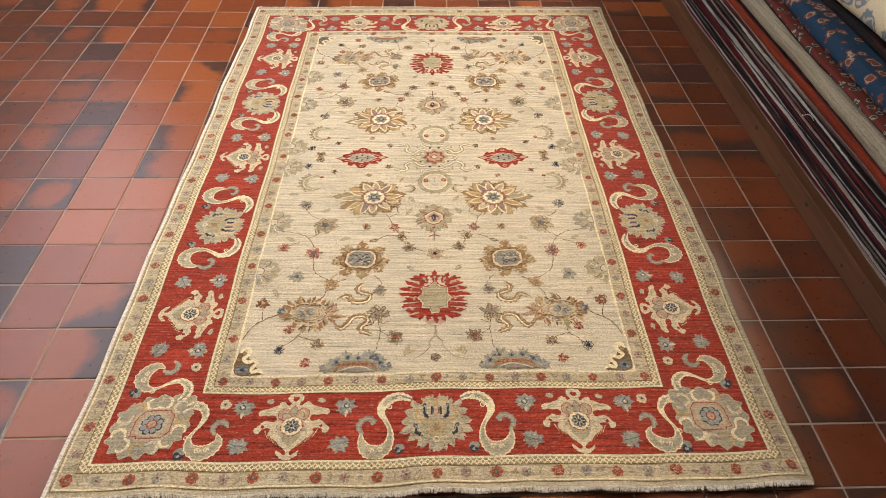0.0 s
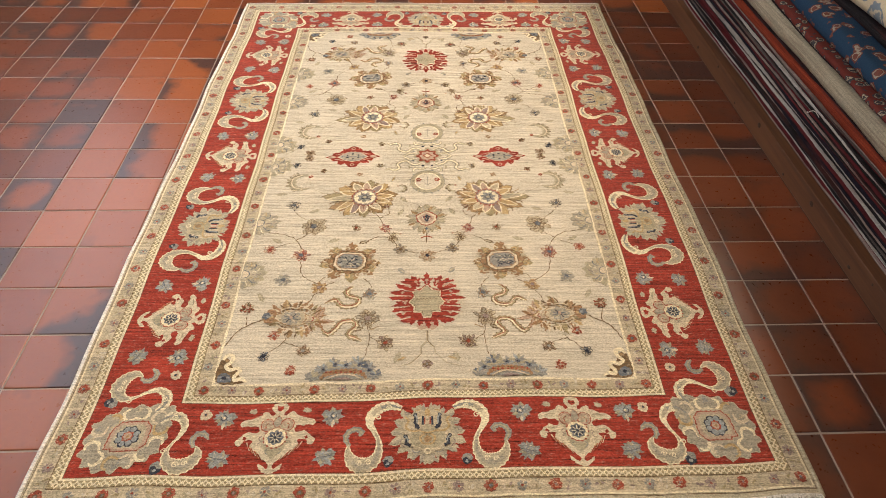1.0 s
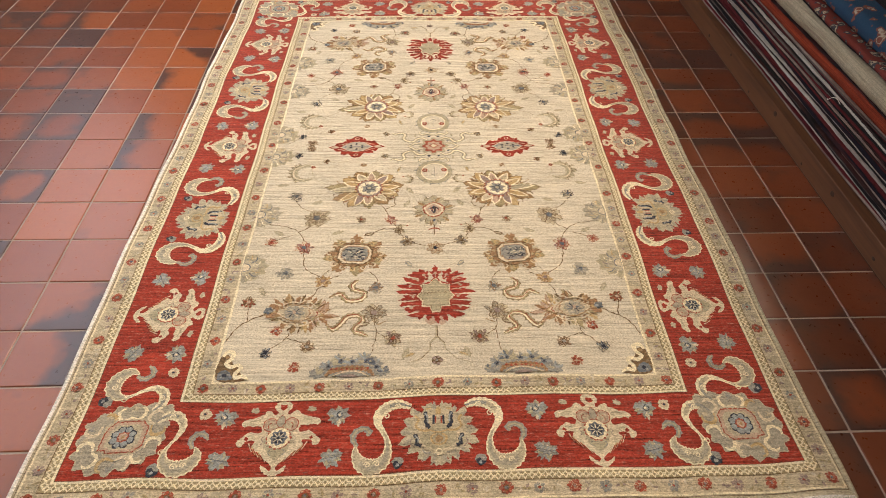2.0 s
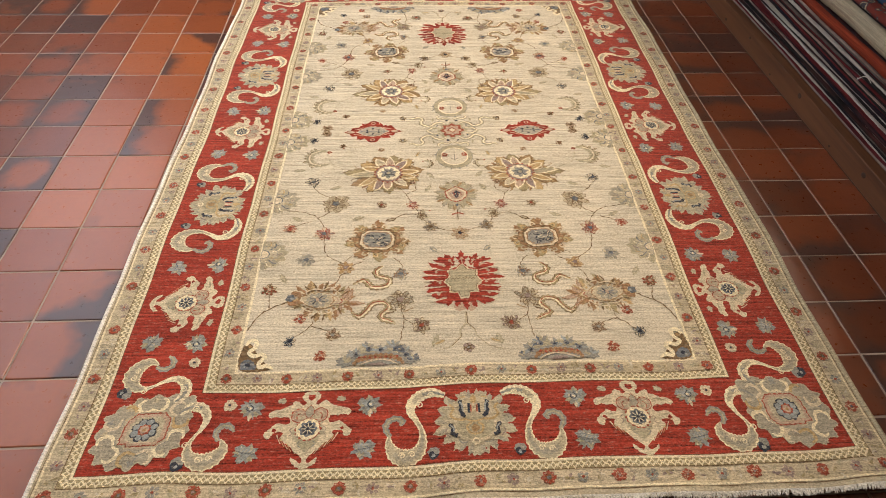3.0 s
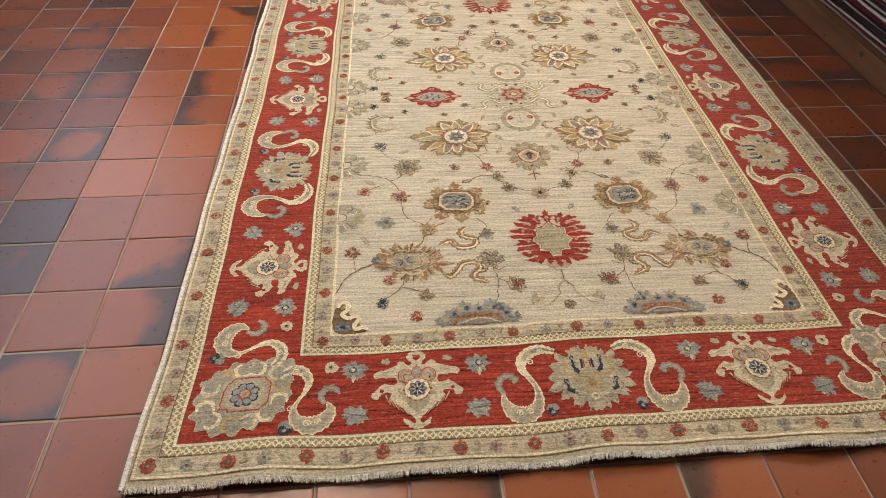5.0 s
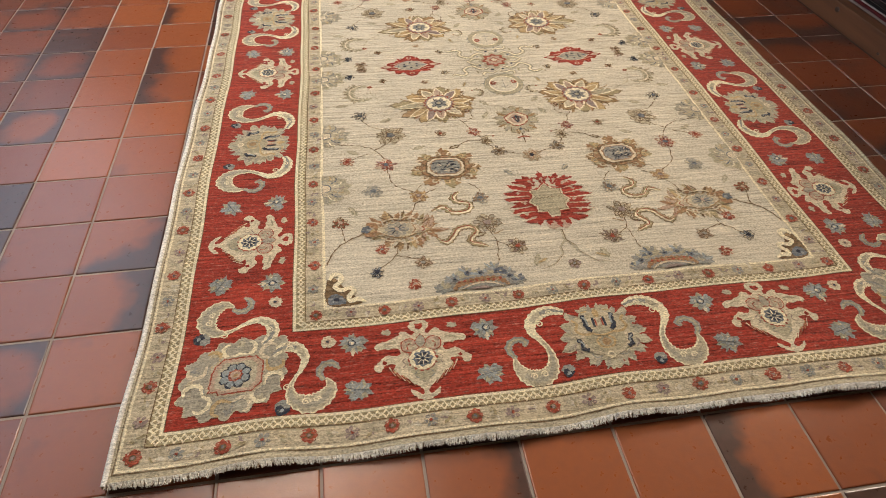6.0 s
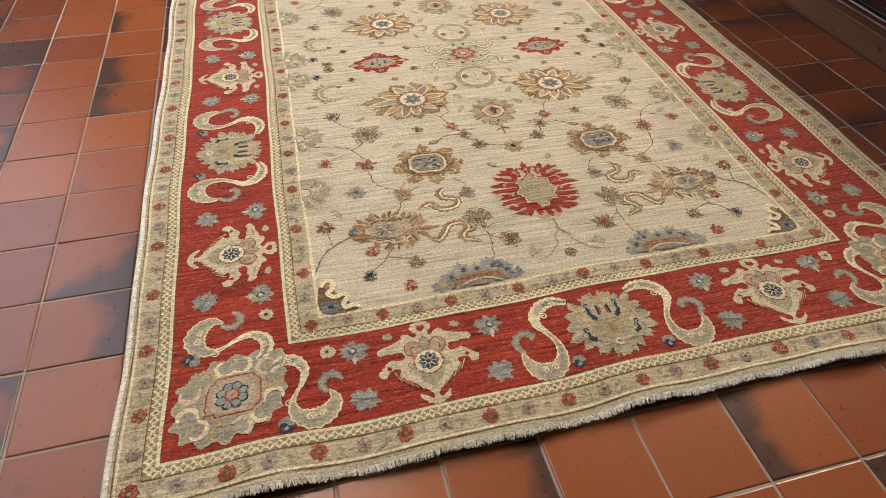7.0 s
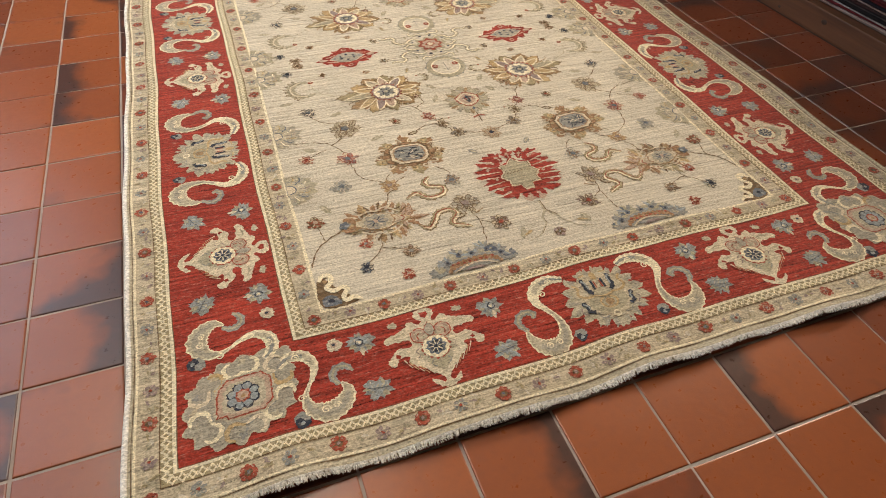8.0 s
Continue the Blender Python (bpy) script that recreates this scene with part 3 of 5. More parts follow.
# --- the red border
def shield(u, v, turn, size=1.0):
    """Ivory palmette with a blue eye: a looped crown, two pairs of hooked arms, striped feathers, and a forked foot towards the rug's edge."""
    f = Figure(u, v, turn, size=size)
    f.half([(0, .088), (.011, .088), (.019, .080), (.017, .070), (.010, .062), (.016, .056), (.024, .064), (.034, .067), (.040, .058), (.052, .053), (.062, .049), (.076, .047), (.085, .038), (.079, .029), (.068, .033),
            (.058, .029), (.047, .031), (.038, .023), (.041, .015), (.052, .014), (.060, .018), (.070, .013), (.078, .004), (.087, -.003), (.084, -.015), (.074, -.017), (.070, -.006), (.060, -.003), (.049, -.005),
            (.054, -.016), (.048, -.024), (.036, -.032), (.023, -.045), (.010, -.058), (.004, -.066), (.008, -.073), (.018, -.066), (.025, -.060), (.024, -.070), (.012, -.081), (0, -.085)], "ivory", 1)
    f.half([(0, .079), (.007, .080), (.008, .073), (0, .066)], "red", 2, False)
    f.half([(0, .048), (.012, .046), (.030, .036), (.031, .020), (.027, .008), (.034, -.006), (.026, -.018), (.016, -.032), (.007, -.046), (0, -.050)], "beige", 2, False)
    f.half([(0, -.020), (.018, -.018), (.024, -.026), (.012, -.040), (0, -.046)], "sage", 2.4, False)
    for s in (-1, 1):
        f.poly([(s * .063, .001), (s * .070, .006), (s * .073, -.001), (s * .066, -.004)], "red", 2, False)
        f.stroke([(s * .044, .043), (s * .056, .044), (s * .068, .040)], [.002, .0046, .002], "sage", 2.2, rag=.3)
        f.stroke([(s * .050, .004), (s * .060, .008), (s * .066, .006)], [.002, .004, .002], "beige", 2.2, rag=.3)
        f.stroke([(s * .008, .022), (s * .020, .020), (s * .031, .026), (s * .031, .039), (s * .020, .044), (s * .012, .037), (s * .018, .030)], .0046, "pink", 3)
        f.stroke([(s * .008, .018), (s * .022, .016), (s * .035, .024), (s * .035, .041), (s * .020, .048), (s * .009, .040)], .0021, "brick", 3.5, rag=.3)
        f.stroke([(s * .024, .022), (s * .026, .032), (s * .019, .037)], .0018, "brick", 3.6, rag=.3)
        f.stroke([(s * .029, .006), (s * .037, .000), (s * .031, -.008), (s * .037, -.014)], .0016, "mauve", 3, rag=.3)
        f.stroke([(s * .012, -.026), (s * .018, -.033), (s * .010, -.040)], .0018, "grey", 3, rag=.3)
        for k in range(5):
            f.stroke([(s * (.018 + k * .0082), -.054 + k * .0062), (s * (.030 + k * .0078), -.036 + k * .0066)], .0019, "gold" if k % 2 else "ivory", 3, False, rag=.3)
            f.stroke([(s * (.021 + k * .0082), -.053 + k * .0062), (s * (.033 + k * .0078), -.036 + k * .0066)], .0017, "red", 3.2, False, rag=.3)
        f.disc(s * .060, .070, .0066, "beige", 1, 5, .25, n=15)
    f.half([(0, .056), (.007, .048), (.010, .038), (.006, .028), (0, .024)], "ash", 4, False, "brick", .0013)
    f.disc(0, 0, .0255, "brick", 3, 14, .06, n=56)
    f.disc(0, 0, .0238, "cream", 4, n=24)
    f.disc(0, 0, .0168, "steel", 5, 8, 0.10)
    for k in range(8):
        a = k * math.pi / 4
        f.stroke([(.004 * math.cos(a), .004 * math.sin(a)), (.014 * math.cos(a), .014 * math.sin(a))], .0016, "cream", 6, False)
        f.disc(.0098 * math.cos(a + .4), .0098 * math.sin(a + .4), .0030, "navy", 6, n=6)
    f.disc(0, 0, .0035, "navy", 6.5, n=6)
    return f.done("border_palmette", "ivory palmette with blue eye")


def cloud_palmette(u, v, turn, size=1.0):
    """Beige lobed palmette with navy and gold markings."""
    f = Figure(u, v, turn, size=size)
    f.half([(0, .064), (.007, .060), (.015, .070), (.026, .065), (.030, .052), (.036, .045), (.046, .054), (.057, .061), (.062, .050), (.053, .038), (.064, .037), (.074, .033), (.067, .024), (.058, .018),
            (.070, .015), (.082, .006), (.075, -.003), (.066, -.005), (.078, -.012), (.084, -.023), (.071, -.027), (.058, -.024), (.060, -.034), (.064, -.045), (.051, -.043), (.042, -.040), (.041, -.051),
            (.037, -.062), (.027, -.055), (.018, -.052), (.014, -.065), (.006, -.074), (0, -.071)], "beige", 1, False)
    for k in range(26):
        a = 2 * math.pi * k / 26
        f.leaf(.056 * math.cos(a), .050 * math.sin(a), .024, .010, math.degrees(a) + knots.uniform(-30, 30), knots.choice(["beige", "ash", "ash"]), 1.3, 3)
    f.half([(0, .056), (.010, .052), (.022, .047), (.040, .046), (.050, .032), (.054, .014), (.048, -.010), (.040, -.028), (.020, -.042), (0, -.050)], "guard", 2, False)
    f.half([(0, .020), (.016, .010), (.034, .004), (.040, -.014), (.028, -.030), (.012, -.038), (0, -.042)], "sage", 2.4, False)
    for s in (-1, 1):
        f.stroke([(s * .064, .030), (s * .056, .026), (s * .060, .012), (s * .066, .008)], .0024, "sage", 2.6, rag=.3)
        f.stroke([(s * .056, -.014), (s * .060, -.022), (s * .050, -.032)], .0022, "mauve", 2.6, rag=.3)
        f.stroke([(s * .016, -.044), (s * .028, -.046), (s * .034, -.038)], .0020, "grey", 2.6, rag=.3)
    for s in (-1, 1):
        f.stroke([(s * .030, .046), (s * .026, .040), (s * .026, .020), (s * .018, .010)], .0080, "navy", 4, rag=.3)
        f.stroke([(s * .029, .044), (s * .024, .038), (s * .0225, .022)], .0036, "blue", 5)
        f.stroke([(s * .010, .040), (s * .011, .018)], .0050, "navy", 4, False)
        f.stroke([(s * .006, .036), (s * .006, .020)], .0028, "brick", 5, False)
        f.stroke([(s * .050, .040), (s * .042, .030), (s * .048, .016), (s * .038, .006), (s * .020, .004)], .0050, "gold", 3)
        f.stroke([(s * .052, -.004), (s * .044, -.012), (s * .046, -.024), (s * .036, -.030)], .0074, "navy", 4, rag=.35)
        f.stroke([(s * .050, -.006), (s * .043, -.014), (s * .043, -.022)], .0030, "blue", 5)
        f.stroke([(s * .006, -.004), (s * .016, -.010), (s * .012, -.024), (0, -.028)], .0044, "gold", 3)
        f.stroke([(s * .016, .056), (s * .028, .054)], .003, "gold", 3, False)
    f.half([(0, .060), (.006, .052), (.005, .044), (0, .040)], "gold", 3)
    f.half([(0, -.006), (.008, -.014), (.005, -.022), (0, -.024)], "tan", 4)
    f.stroke([(-.022, .006), (0, -.001), (.022, .006)], .0036, "gold", 4)
    f.loop(0, -.044, .0062, .0030, "cream", 3)
    return f.done("border_palmette", "beige lobed palmette with navy markings")


def spiral(f, x, y, r, mx=1, colour="cream"):
    """A small knotted curl."""
    f.stroke([(x + mx * r * (1 - k / 11) * math.cos(k * .95), y + r * (1 - k / 11) * math.sin(k * .95)) for k in range(10)], .0026 / f.size, colour, 3.4, False)


def scroll(u, v, turn, mx, size=1.0, hook=False):
    """Leaf scroll that springs from a palmette at (u, v): an arch, a thin neck, a fat crescent by the rug's edge and a grey tail."""
    f = Figure(u, v, turn, size=size)

    def P(pts):
        return [(x * mx, y) for x, y in pts]

    if hook:
        line = P([(.056, .034), (.074, .048), (.098, .046), (.113, .024), (.108, .000), (.098, -.018), (.092, -.036), (.098, -.058), (.122, -.070), (.146, -.060), (.158, -.040), (.150, -.022)])
        wide = [.012, .021, .022, .016, .009, .007, .012, .025, .036, .031, .020, .004]
        tail = P([(.146, -.026), (.138, -.010), (.146, .006), (.162, .006), (.172, -.006)])
        curls = ((.086, .044, .0070), (.086, -.036, .0075), (.118, -.066, .0080), (.136, -.062, .0068))
    else:
        line = P([(.058, .062), (.080, .071), (.104, .068), (.124, .052), (.128, .030), (.116, .008), (.106, -.014), (.106, -.040), (.118, -.060), (.140, -.067), (.160, -.056), (.170, -.036), (.170, -.018)])
        wide = [.012, .021, .025, .023, .017, .011, .012, .020, .030, .037, .029, .016, .004]
        tail = P([(.168, -.022), (.178, -.004), (.172, .012), (.156, .018), (.144, .010), (.150, .002)])
        curls = ((.086, .066, .0065), (.110, .044, .0085), (.126, -.060, .0072), (.145, -.062, .0068))
    f.stroke(line, wide, "cream", 1, rag=.09)
    f.stroke(line[1:4], [w * .45 for w in wide[1:4]], "beige", 2, rag=.2)
    f.stroke(line[5:], [max(w - .0062, .0006) for w in wide[5:]], "beige", 2, rag=.12)
    f.stroke([(x, y - .002) for x, y in line[6:11]], [w * .34 for w in wide[6:11]], "ash", 2.4, rag=.25)
    f.stroke(line[0:3], [w * .30 for w in wide[0:3]], "grey", 2.4, rag=.25)
    for x, y, r in curls:
        spiral(f, x * mx, y, r, mx)
    f.stroke(tail, [.008] + [.013] * (len(tail) - 2) + [.005], "grey", 1, rag=.18)
    f.stroke(tail, .004, "sage", 1.6, rag=.3)
    return f.done("leaf_scroll", "beige and ivory leaf scroll")


def grey_flower(u, v, turn, mx=1, size=1.0, heart=True):
    f = Figure(u, v, turn, mx=1, size=size)
    pts = [(-.028 * mx, .004), (-.018 * mx, .018), (-.006 * mx, .014), (0, .026), (.008 * mx, .016), (.022 * mx, .020), (.018 * mx, .008), (.030 * mx, .000), (.016 * mx, -.006),
           (.014 * mx, -.020), (.004 * mx, -.014), (-.006 * mx, -.026), (-.010 * mx, -.012), (-.024 * mx, -.014), (-.018 * mx, -.004)]
    f.poly(pts, "grey", 1, False)
    for k in range(9):
        f.leaf(0, 0, knots.uniform(.020, .030), .014, k * 40 + knots.uniform(-16, 16), ("grey", "blue", "sage")[k % 3], 1.2 + .1 * (k % 3), 3)
    f.poly([(x * .62, y * .62 + .002) for x, y in pts], "blue", 2, False, "grey", .0012)
    for k in range(6):
        f.disc(knots.uniform(-.018, .018), knots.uniform(-.014, .014), .0022, ("ivory", "steel", "beige")[k % 3], 2.7, n=5)
    if heart:
        f.stroke([(.004 * mx, .010), (-.004 * mx, .002), (.002 * mx, -.006), (.010 * mx, -.002), (.009 * mx, .006)], .0022, "navy", 4)
        f.disc(.003 * mx, .001, .0035, "cream", 3, n=7)
        f.leaf(.002 * mx, -.010, .020, .010, -90, "ivory", 2, 2)
    else:
        f.stroke([(-.020 * mx, -.002), (0, .001), (.018 * mx, .004)], .0022, "steel", 4)
        for k in range(4):
            f.stroke([(-.012 * mx + k * .008 * mx, .001), (-.008 * mx + k * .008 * mx, .009)], .0014, "beige", 4, False)
    return f.done("grey_flower", "blue-grey flower")


def bud(u, v, turn, size=1.0):
    f = Figure(u, v, turn, size=size)
    f.poly([(-.014, .002), (-.006, .012), (.008, .012), (.014, .002), (.006, -.008), (-.006, -.010)], "grey", 1)
    f.poly([(-.012, -.002), (-.002, .004), (.002, -.004), (.012, -.004), (.006, -.014), (-.006, -.016)], "navy", 2)
    f.disc(-.001, -.007, .004, "blue", 3, n=7)
    return f.done("bud", "small navy and grey bud")


def daisy(u, v, r=0.0125, petal="ivory", eye="navy"):
    rosette(u, v, r, petal, eye, "pink" if petal == "ivory" else None, 9, "daisy")


def corner_piece(u, v, mx, my):
    """Grey ragged corner palmette full of cream curls: a pink panel outlined red, with a blue flower."""
    f = Figure(u, v, 0, mx=mx, my=my)
    rim = [(-.078, .018), (-.088, .030), (-.070, .040), (-.062, .056), (-.042, .058), (-.034, .074), (-.012, .070), (.002, .080), (.020, .072), (.040, .080), (.056, .070), (.076, .074), (.082, .058), (.074, .044),
           (.084, .026), (.074, .012), (.084, -.004), (.072, -.020), (.076, -.038), (.060, -.044), (.056, -.060), (.036, -.058), (.026, -.074), (.006, -.068), (-.006, -.084), (-.024, -.074), (-.044, -.080), (-.054, -.066),
           (-.074, -.066), (-.074, -.048), (-.090, -.040), (-.080, -.022), (-.090, -.006)]
    f.poly(rim, "ash", 1, True, "beige", .0026)
    for k in range(16):
        a = 2 * math.pi * k / 16
        f.leaf(.056 * math.cos(a), .052 * math.sin(a), .026, .014, math.degrees(a) + knots.uniform(-35, 35), knots.choice(["ash", "guard", "grey", "beige"]), 1.6 + .1 * (k % 3), 3)
    f.poly([(x * .78, y * .76) for x, y in rim], "ash", 2, True)
    for k, (a, r) in enumerate(((200, .072), (228, .074), (256, .070), (285, .068), (312, .066), (345, .068), (15, .068), (44, .074), (76, .064), (104, .062), (132, .062), (164, .070))):
        x, y = r * math.cos(radians(a)), r * .92 * math.sin(radians(a))
        n, t = (math.cos(radians(a)), math.sin(radians(a))), (-math.sin(radians(a)), math.cos(radians(a)))
        way = 1 if k % 2 else -1
        pts = [(x + n[0] * p + t[0] * q * way, y + n[1] * p + t[1] * q * way) for p, q in ((-.014, -.014), (-.016, .004), (-.004, .012), (.010, .008), (.012, -.003))]
        f.stroke(pts, [.004, .0074, .0078, .0068, .003], ("cream", "cream", "gold", "ivory")[k % 4], 3, rag=.15)
        f.stroke([(px + .0030, py - .0026) for px, py in pts[:4]], .0018, "grey", 2.7, rag=.3)
    panel = [(-.038, .018), (-.024, .036), (.030, .036), (.043, .022), (.043, -.020), (.030, -.034), (-.024, -.034), (-.027, -.028), (-.040, -.028)]
    f.poly([(x * 1.12, y * 1.14) for x, y in panel], "beige", 3.6, False)
    f.poly(panel, "pink", 4, False, "brick", .0026)
    f.poly([(x * .80, y * .80) for x, y in panel], "beige", 4.3, False)
    for layer, r, colour in ((5, .0094, "navy"), (6, .0068, "blue")):
        for k in range(8):
            a = k * math.pi / 4 + 0.39
            f.disc(.0172 * math.cos(a), .0172 * math.sin(a), r, colour, layer, n=9)
    f.disc(0, 0, .0115, "brick", 7, 8, 0.08)
    f.disc(0, 0, .0088, "pink", 8, n=10)
    f.disc(0, 0, .0036, "tan", 8.5, n=7)
    return f.done("corner_palmette", "grey corner palmette with blue flower in a pink panel")


ground["on"] = bands["main_border"][0]
# turn 0: the inside of the rug lies ahead; each side's own run along and across its border
NEAR_V, FAR_V, SIDE_U = 0.083, 2.107, 0.645
SIDES = [
    (lambda s, q: (s, NEAR_V + q), 0, (0.0,), (-0.330, 0.330)),
    (lambda s, q: (s, FAR_V - q), 180, (0.0,), (-0.330, 0.330)),
    (lambda s, q: (-SIDE_U + q, MID_V + s), -90, (-0.340, 0.340), (-0.685, 0.0, 0.685)),
    (lambda s, q: (SIDE_U - q, MID_V + s), 90, (-0.340, 0.340), (-0.685, 0.0, 0.685)),
]
for k, (at, turn, clouds, shields) in enumerate(SIDES):
    flip = 1 if k in (0, 3) else -1
    end = 0.635 if k < 2 else 1.0
    for s in shields:
        shield(*at(s, 0), turn, 0.97)
        for d in (-1, 1):
            grey_flower(*at(s + d * 0.118, 0.050), turn, d * flip, 0.92)
            grey_flower(*at(s + d * 0.112, -0.046), turn + 20 * d, -d * flip, 0.9, False)
            f = Figure(*at(s + d * 0.060, 0.066), turn)
            f.poly([(-.010, 0), (0, .006), (.010, .002), (.004, -.006)], "beige", 1)
            f.done("petal", "small beige petal")
    for s in clouds:
        cloud_palmette(*at(s, 0), turn)
        for d in (-1, 1):
            scroll(*at(s, 0), turn, d)
            bud(*at(s + d * 0.084, -0.060), turn, 0.85)
    for d in (-1, 1):
        corner_at = end + 0.010 if k < 2 else end + 0.006
        scroll(*at(d * corner_at, 0.006), turn, -d if k in (0, 3) else d, 1.0, True)
        daisy(*at(d * (corner_at - 0.152), 0.058))
        bud(*at(d * (corner_at - 0.082), -0.066), turn)
for mx in (-1, 1):
    for v, my in ((0.090, 1), (2.104, -1)):
        corner_piece(mx * 0.645, v, -mx, my)

ground["on"] = bands_field


# --- the ivory field
def flame_medallion(v, my):
    """Red medallion: flames blown outwards at the sides, three fronds at the tip, a beige star in the middle."""
    f = Figure(0, v, my=my)
    f.poly([(.058 * math.cos(6.2832 * k / 40), -.010 + .058 * math.sin(6.2832 * k / 40)) for k in range(40)], "red", 1, False)
    for row in range(7):
        y = -.060 + .0188 * row
        reach = .094 * math.sqrt(max(0.15, 1 - ((y + .004) / .090) ** 2))
        for s in (-1, 1):
            tilt = (y + .02) * 460
            a = tilt if s > 0 else 180 - tilt
            f.leaf(s * .030, y * .86, reach - .026 + knots.uniform(-.004, .006), .0265, a + knots.uniform(-7, 7), "red", 1.4 + .1 * (row % 2), 0, s * knots.uniform(-.05, .24))
            f.leaf(s * .050, y * .92 + .004, reach - .048 + knots.uniform(.0, .008), .014, a + s * 24, "red", 1.6, 0, s * .25)
            dip = knots.uniform(-.004, .004)
            f.stroke([(s * (reach * .62 + dip), y * .98 + .0060), (s * reach * .78, y * 1.03 + .0085 + dip * .6), (s * (reach + .004), y * 1.12 + .0078)], [.0014, .0042, .0080], "field", 2.4, rag=.3)
            f.stroke([(s * .040, y * .90 + .004), (s * (.052 + dip), y * .95 + .0065), (s * (.064 + dip), y * .98 + .003)], [.0014, .0036, .0014], "pink", 2.4, rag=.3)
            if row % 2:
                f.disc(s * (.056 + .004 * (row % 3)), y * .95, .0042, "pink", 2.8, 4, .25, n=16)
    for k in range(9):
        a = 204 + 16.5 * k
        f.leaf(.050 * math.cos(radians(a)), -.006 + .050 * math.sin(radians(a)), .030 + knots.uniform(-.004, .006), .017, a + knots.uniform(-12, 12), "red", 1.5, 3)
    for x, y, a, long in ((0, .052, 90, .052), (.020, .052, 62, .046), (-.020, .052, 118, .046), (.038, .044, 44, .046), (-.038, .044, 136, .046)):
        c, s = math.cos(radians(a)), math.sin(radians(a))
        f.leaf(x, y, long, .022, a, "red", 1.8, 4)
        for q in (-1, 1):
            f.leaf(x + c * long * .35, y + s * long * .35, .020, .009, a + q * 42, "red", 1.9, 0, q * .2)
        f.stroke([(x + c * .006, y + s * .006), (x + c * long * .55, y + s * long * .55)], [.004, .0012], "pink", 2.6, False)
        f.disc(x + c * long * .42, y + s * long * .42, .0046, "pink", 2.8, 5, .25, n=15)
    star = [(0, .055), (.016, .036), (.036, .034), (.033, .014), (.046, -.003), (.033, -.018), (.034, -.036), (.014, -.038), (.010, -.056), (0, -.054)]
    f.half([(x * 1.14, y * 1.12) for x, y in star], "red", 4, False)
    f.half([(x * 1.05, y * 1.04) for x, y in star], "ivory", 5, False)
    f.half([(x * .93, y * .93) for x, y in star], "sage", 6, False, "brown", .0012)
    for y in (.030, .018, .006, -.006, -.018, -.030):
        n = 6 if abs(y) < .02 else 3
        pts = [(-.0048 * n + .0096 * n * k / 14, y + (.0026 if k % 2 else -.0026)) for k in range(15)]
        f.stroke(pts, .0018, "guard" if abs(y - .006) > .001 else "brown", 7, False)
    f.poly([(-.026, -.078), (-.014, -.070), (.014, -.070), (.026, -.078), (.016, -.094), (0, -.088), (-.016, -.094)], "pink", 1)
    return f.done("flame_medallion", "red flame-edged medallion with beige star")


def red_pendant(u, v, mx):
    f = Figure(u, v, mx=mx)
    top = [(.090, .000), (.070, .010), (.062, .024), (.050, .020), (.040, .034), (.028, .030), (.018, .044), (.012, .054), (0, .058)]
    pts = top + [(-x, y) for x, y in reversed(top[1:-1])] + [(-.090, 0)]
    pts += [(-x, -y) for x, y in top[1:-1]] + [(0, -.058)] + [(x, -y) for x, y in reversed(top[1:-1])]
    f.poly(pts, "red", 1, False)
    for k in range(18):
        a = 20 * k
        f.leaf(.052 * math.cos(radians(a)), .030 * math.sin(radians(a)), .022, .010, a * 1.0 + (26 if k % 2 else -20), "red", 1.4, 0, 0.2)
    for s in (-1, 1):
        f.leaf(s * .056, 0, .026, .014, 0 if s > 0 else 180, "pink", 2)
        f.stroke([(s * .030, .022), (s * .046, .014), (s * .058, .012)], .003, "pink", 2)
        f.stroke([(s * .030, -.022), (s * .046, -.014), (s * .058, -.012)], .003, "pink", 2)
        f.loop(0, s * .044, .006, .0028, "pink", 2)
    f.poly([(-.052, 0), (-.022, .023), (0, .028), (.022, .023), (.052, 0), (.022, -.023), (0, -.028), (-.022, -.023)], "ivory", 2, False)
    f.poly([(-.048, 0), (-.020, .020), (0, .025), (.020, .020), (.048, 0), (.020, -.020), (0, -.025), (-.020, -.020)], "ash", 3, False, "steel", .0014)
    for x, y in ((0, .014), (0, -.014), (.018, .006), (-.018, .006), (.018, -.006), (-.018, -.006), (.034, 0), (-.034, 0)):
        f.disc(x, y, .0040, "steel" if abs(x) > .02 else "navy", 4, n=7)
    f.stroke([(-.030, 0), (.030, 0)], .0022, "steel", 4, False)
    return f.done("red_pendant", "red lozenge flower with grey heart")


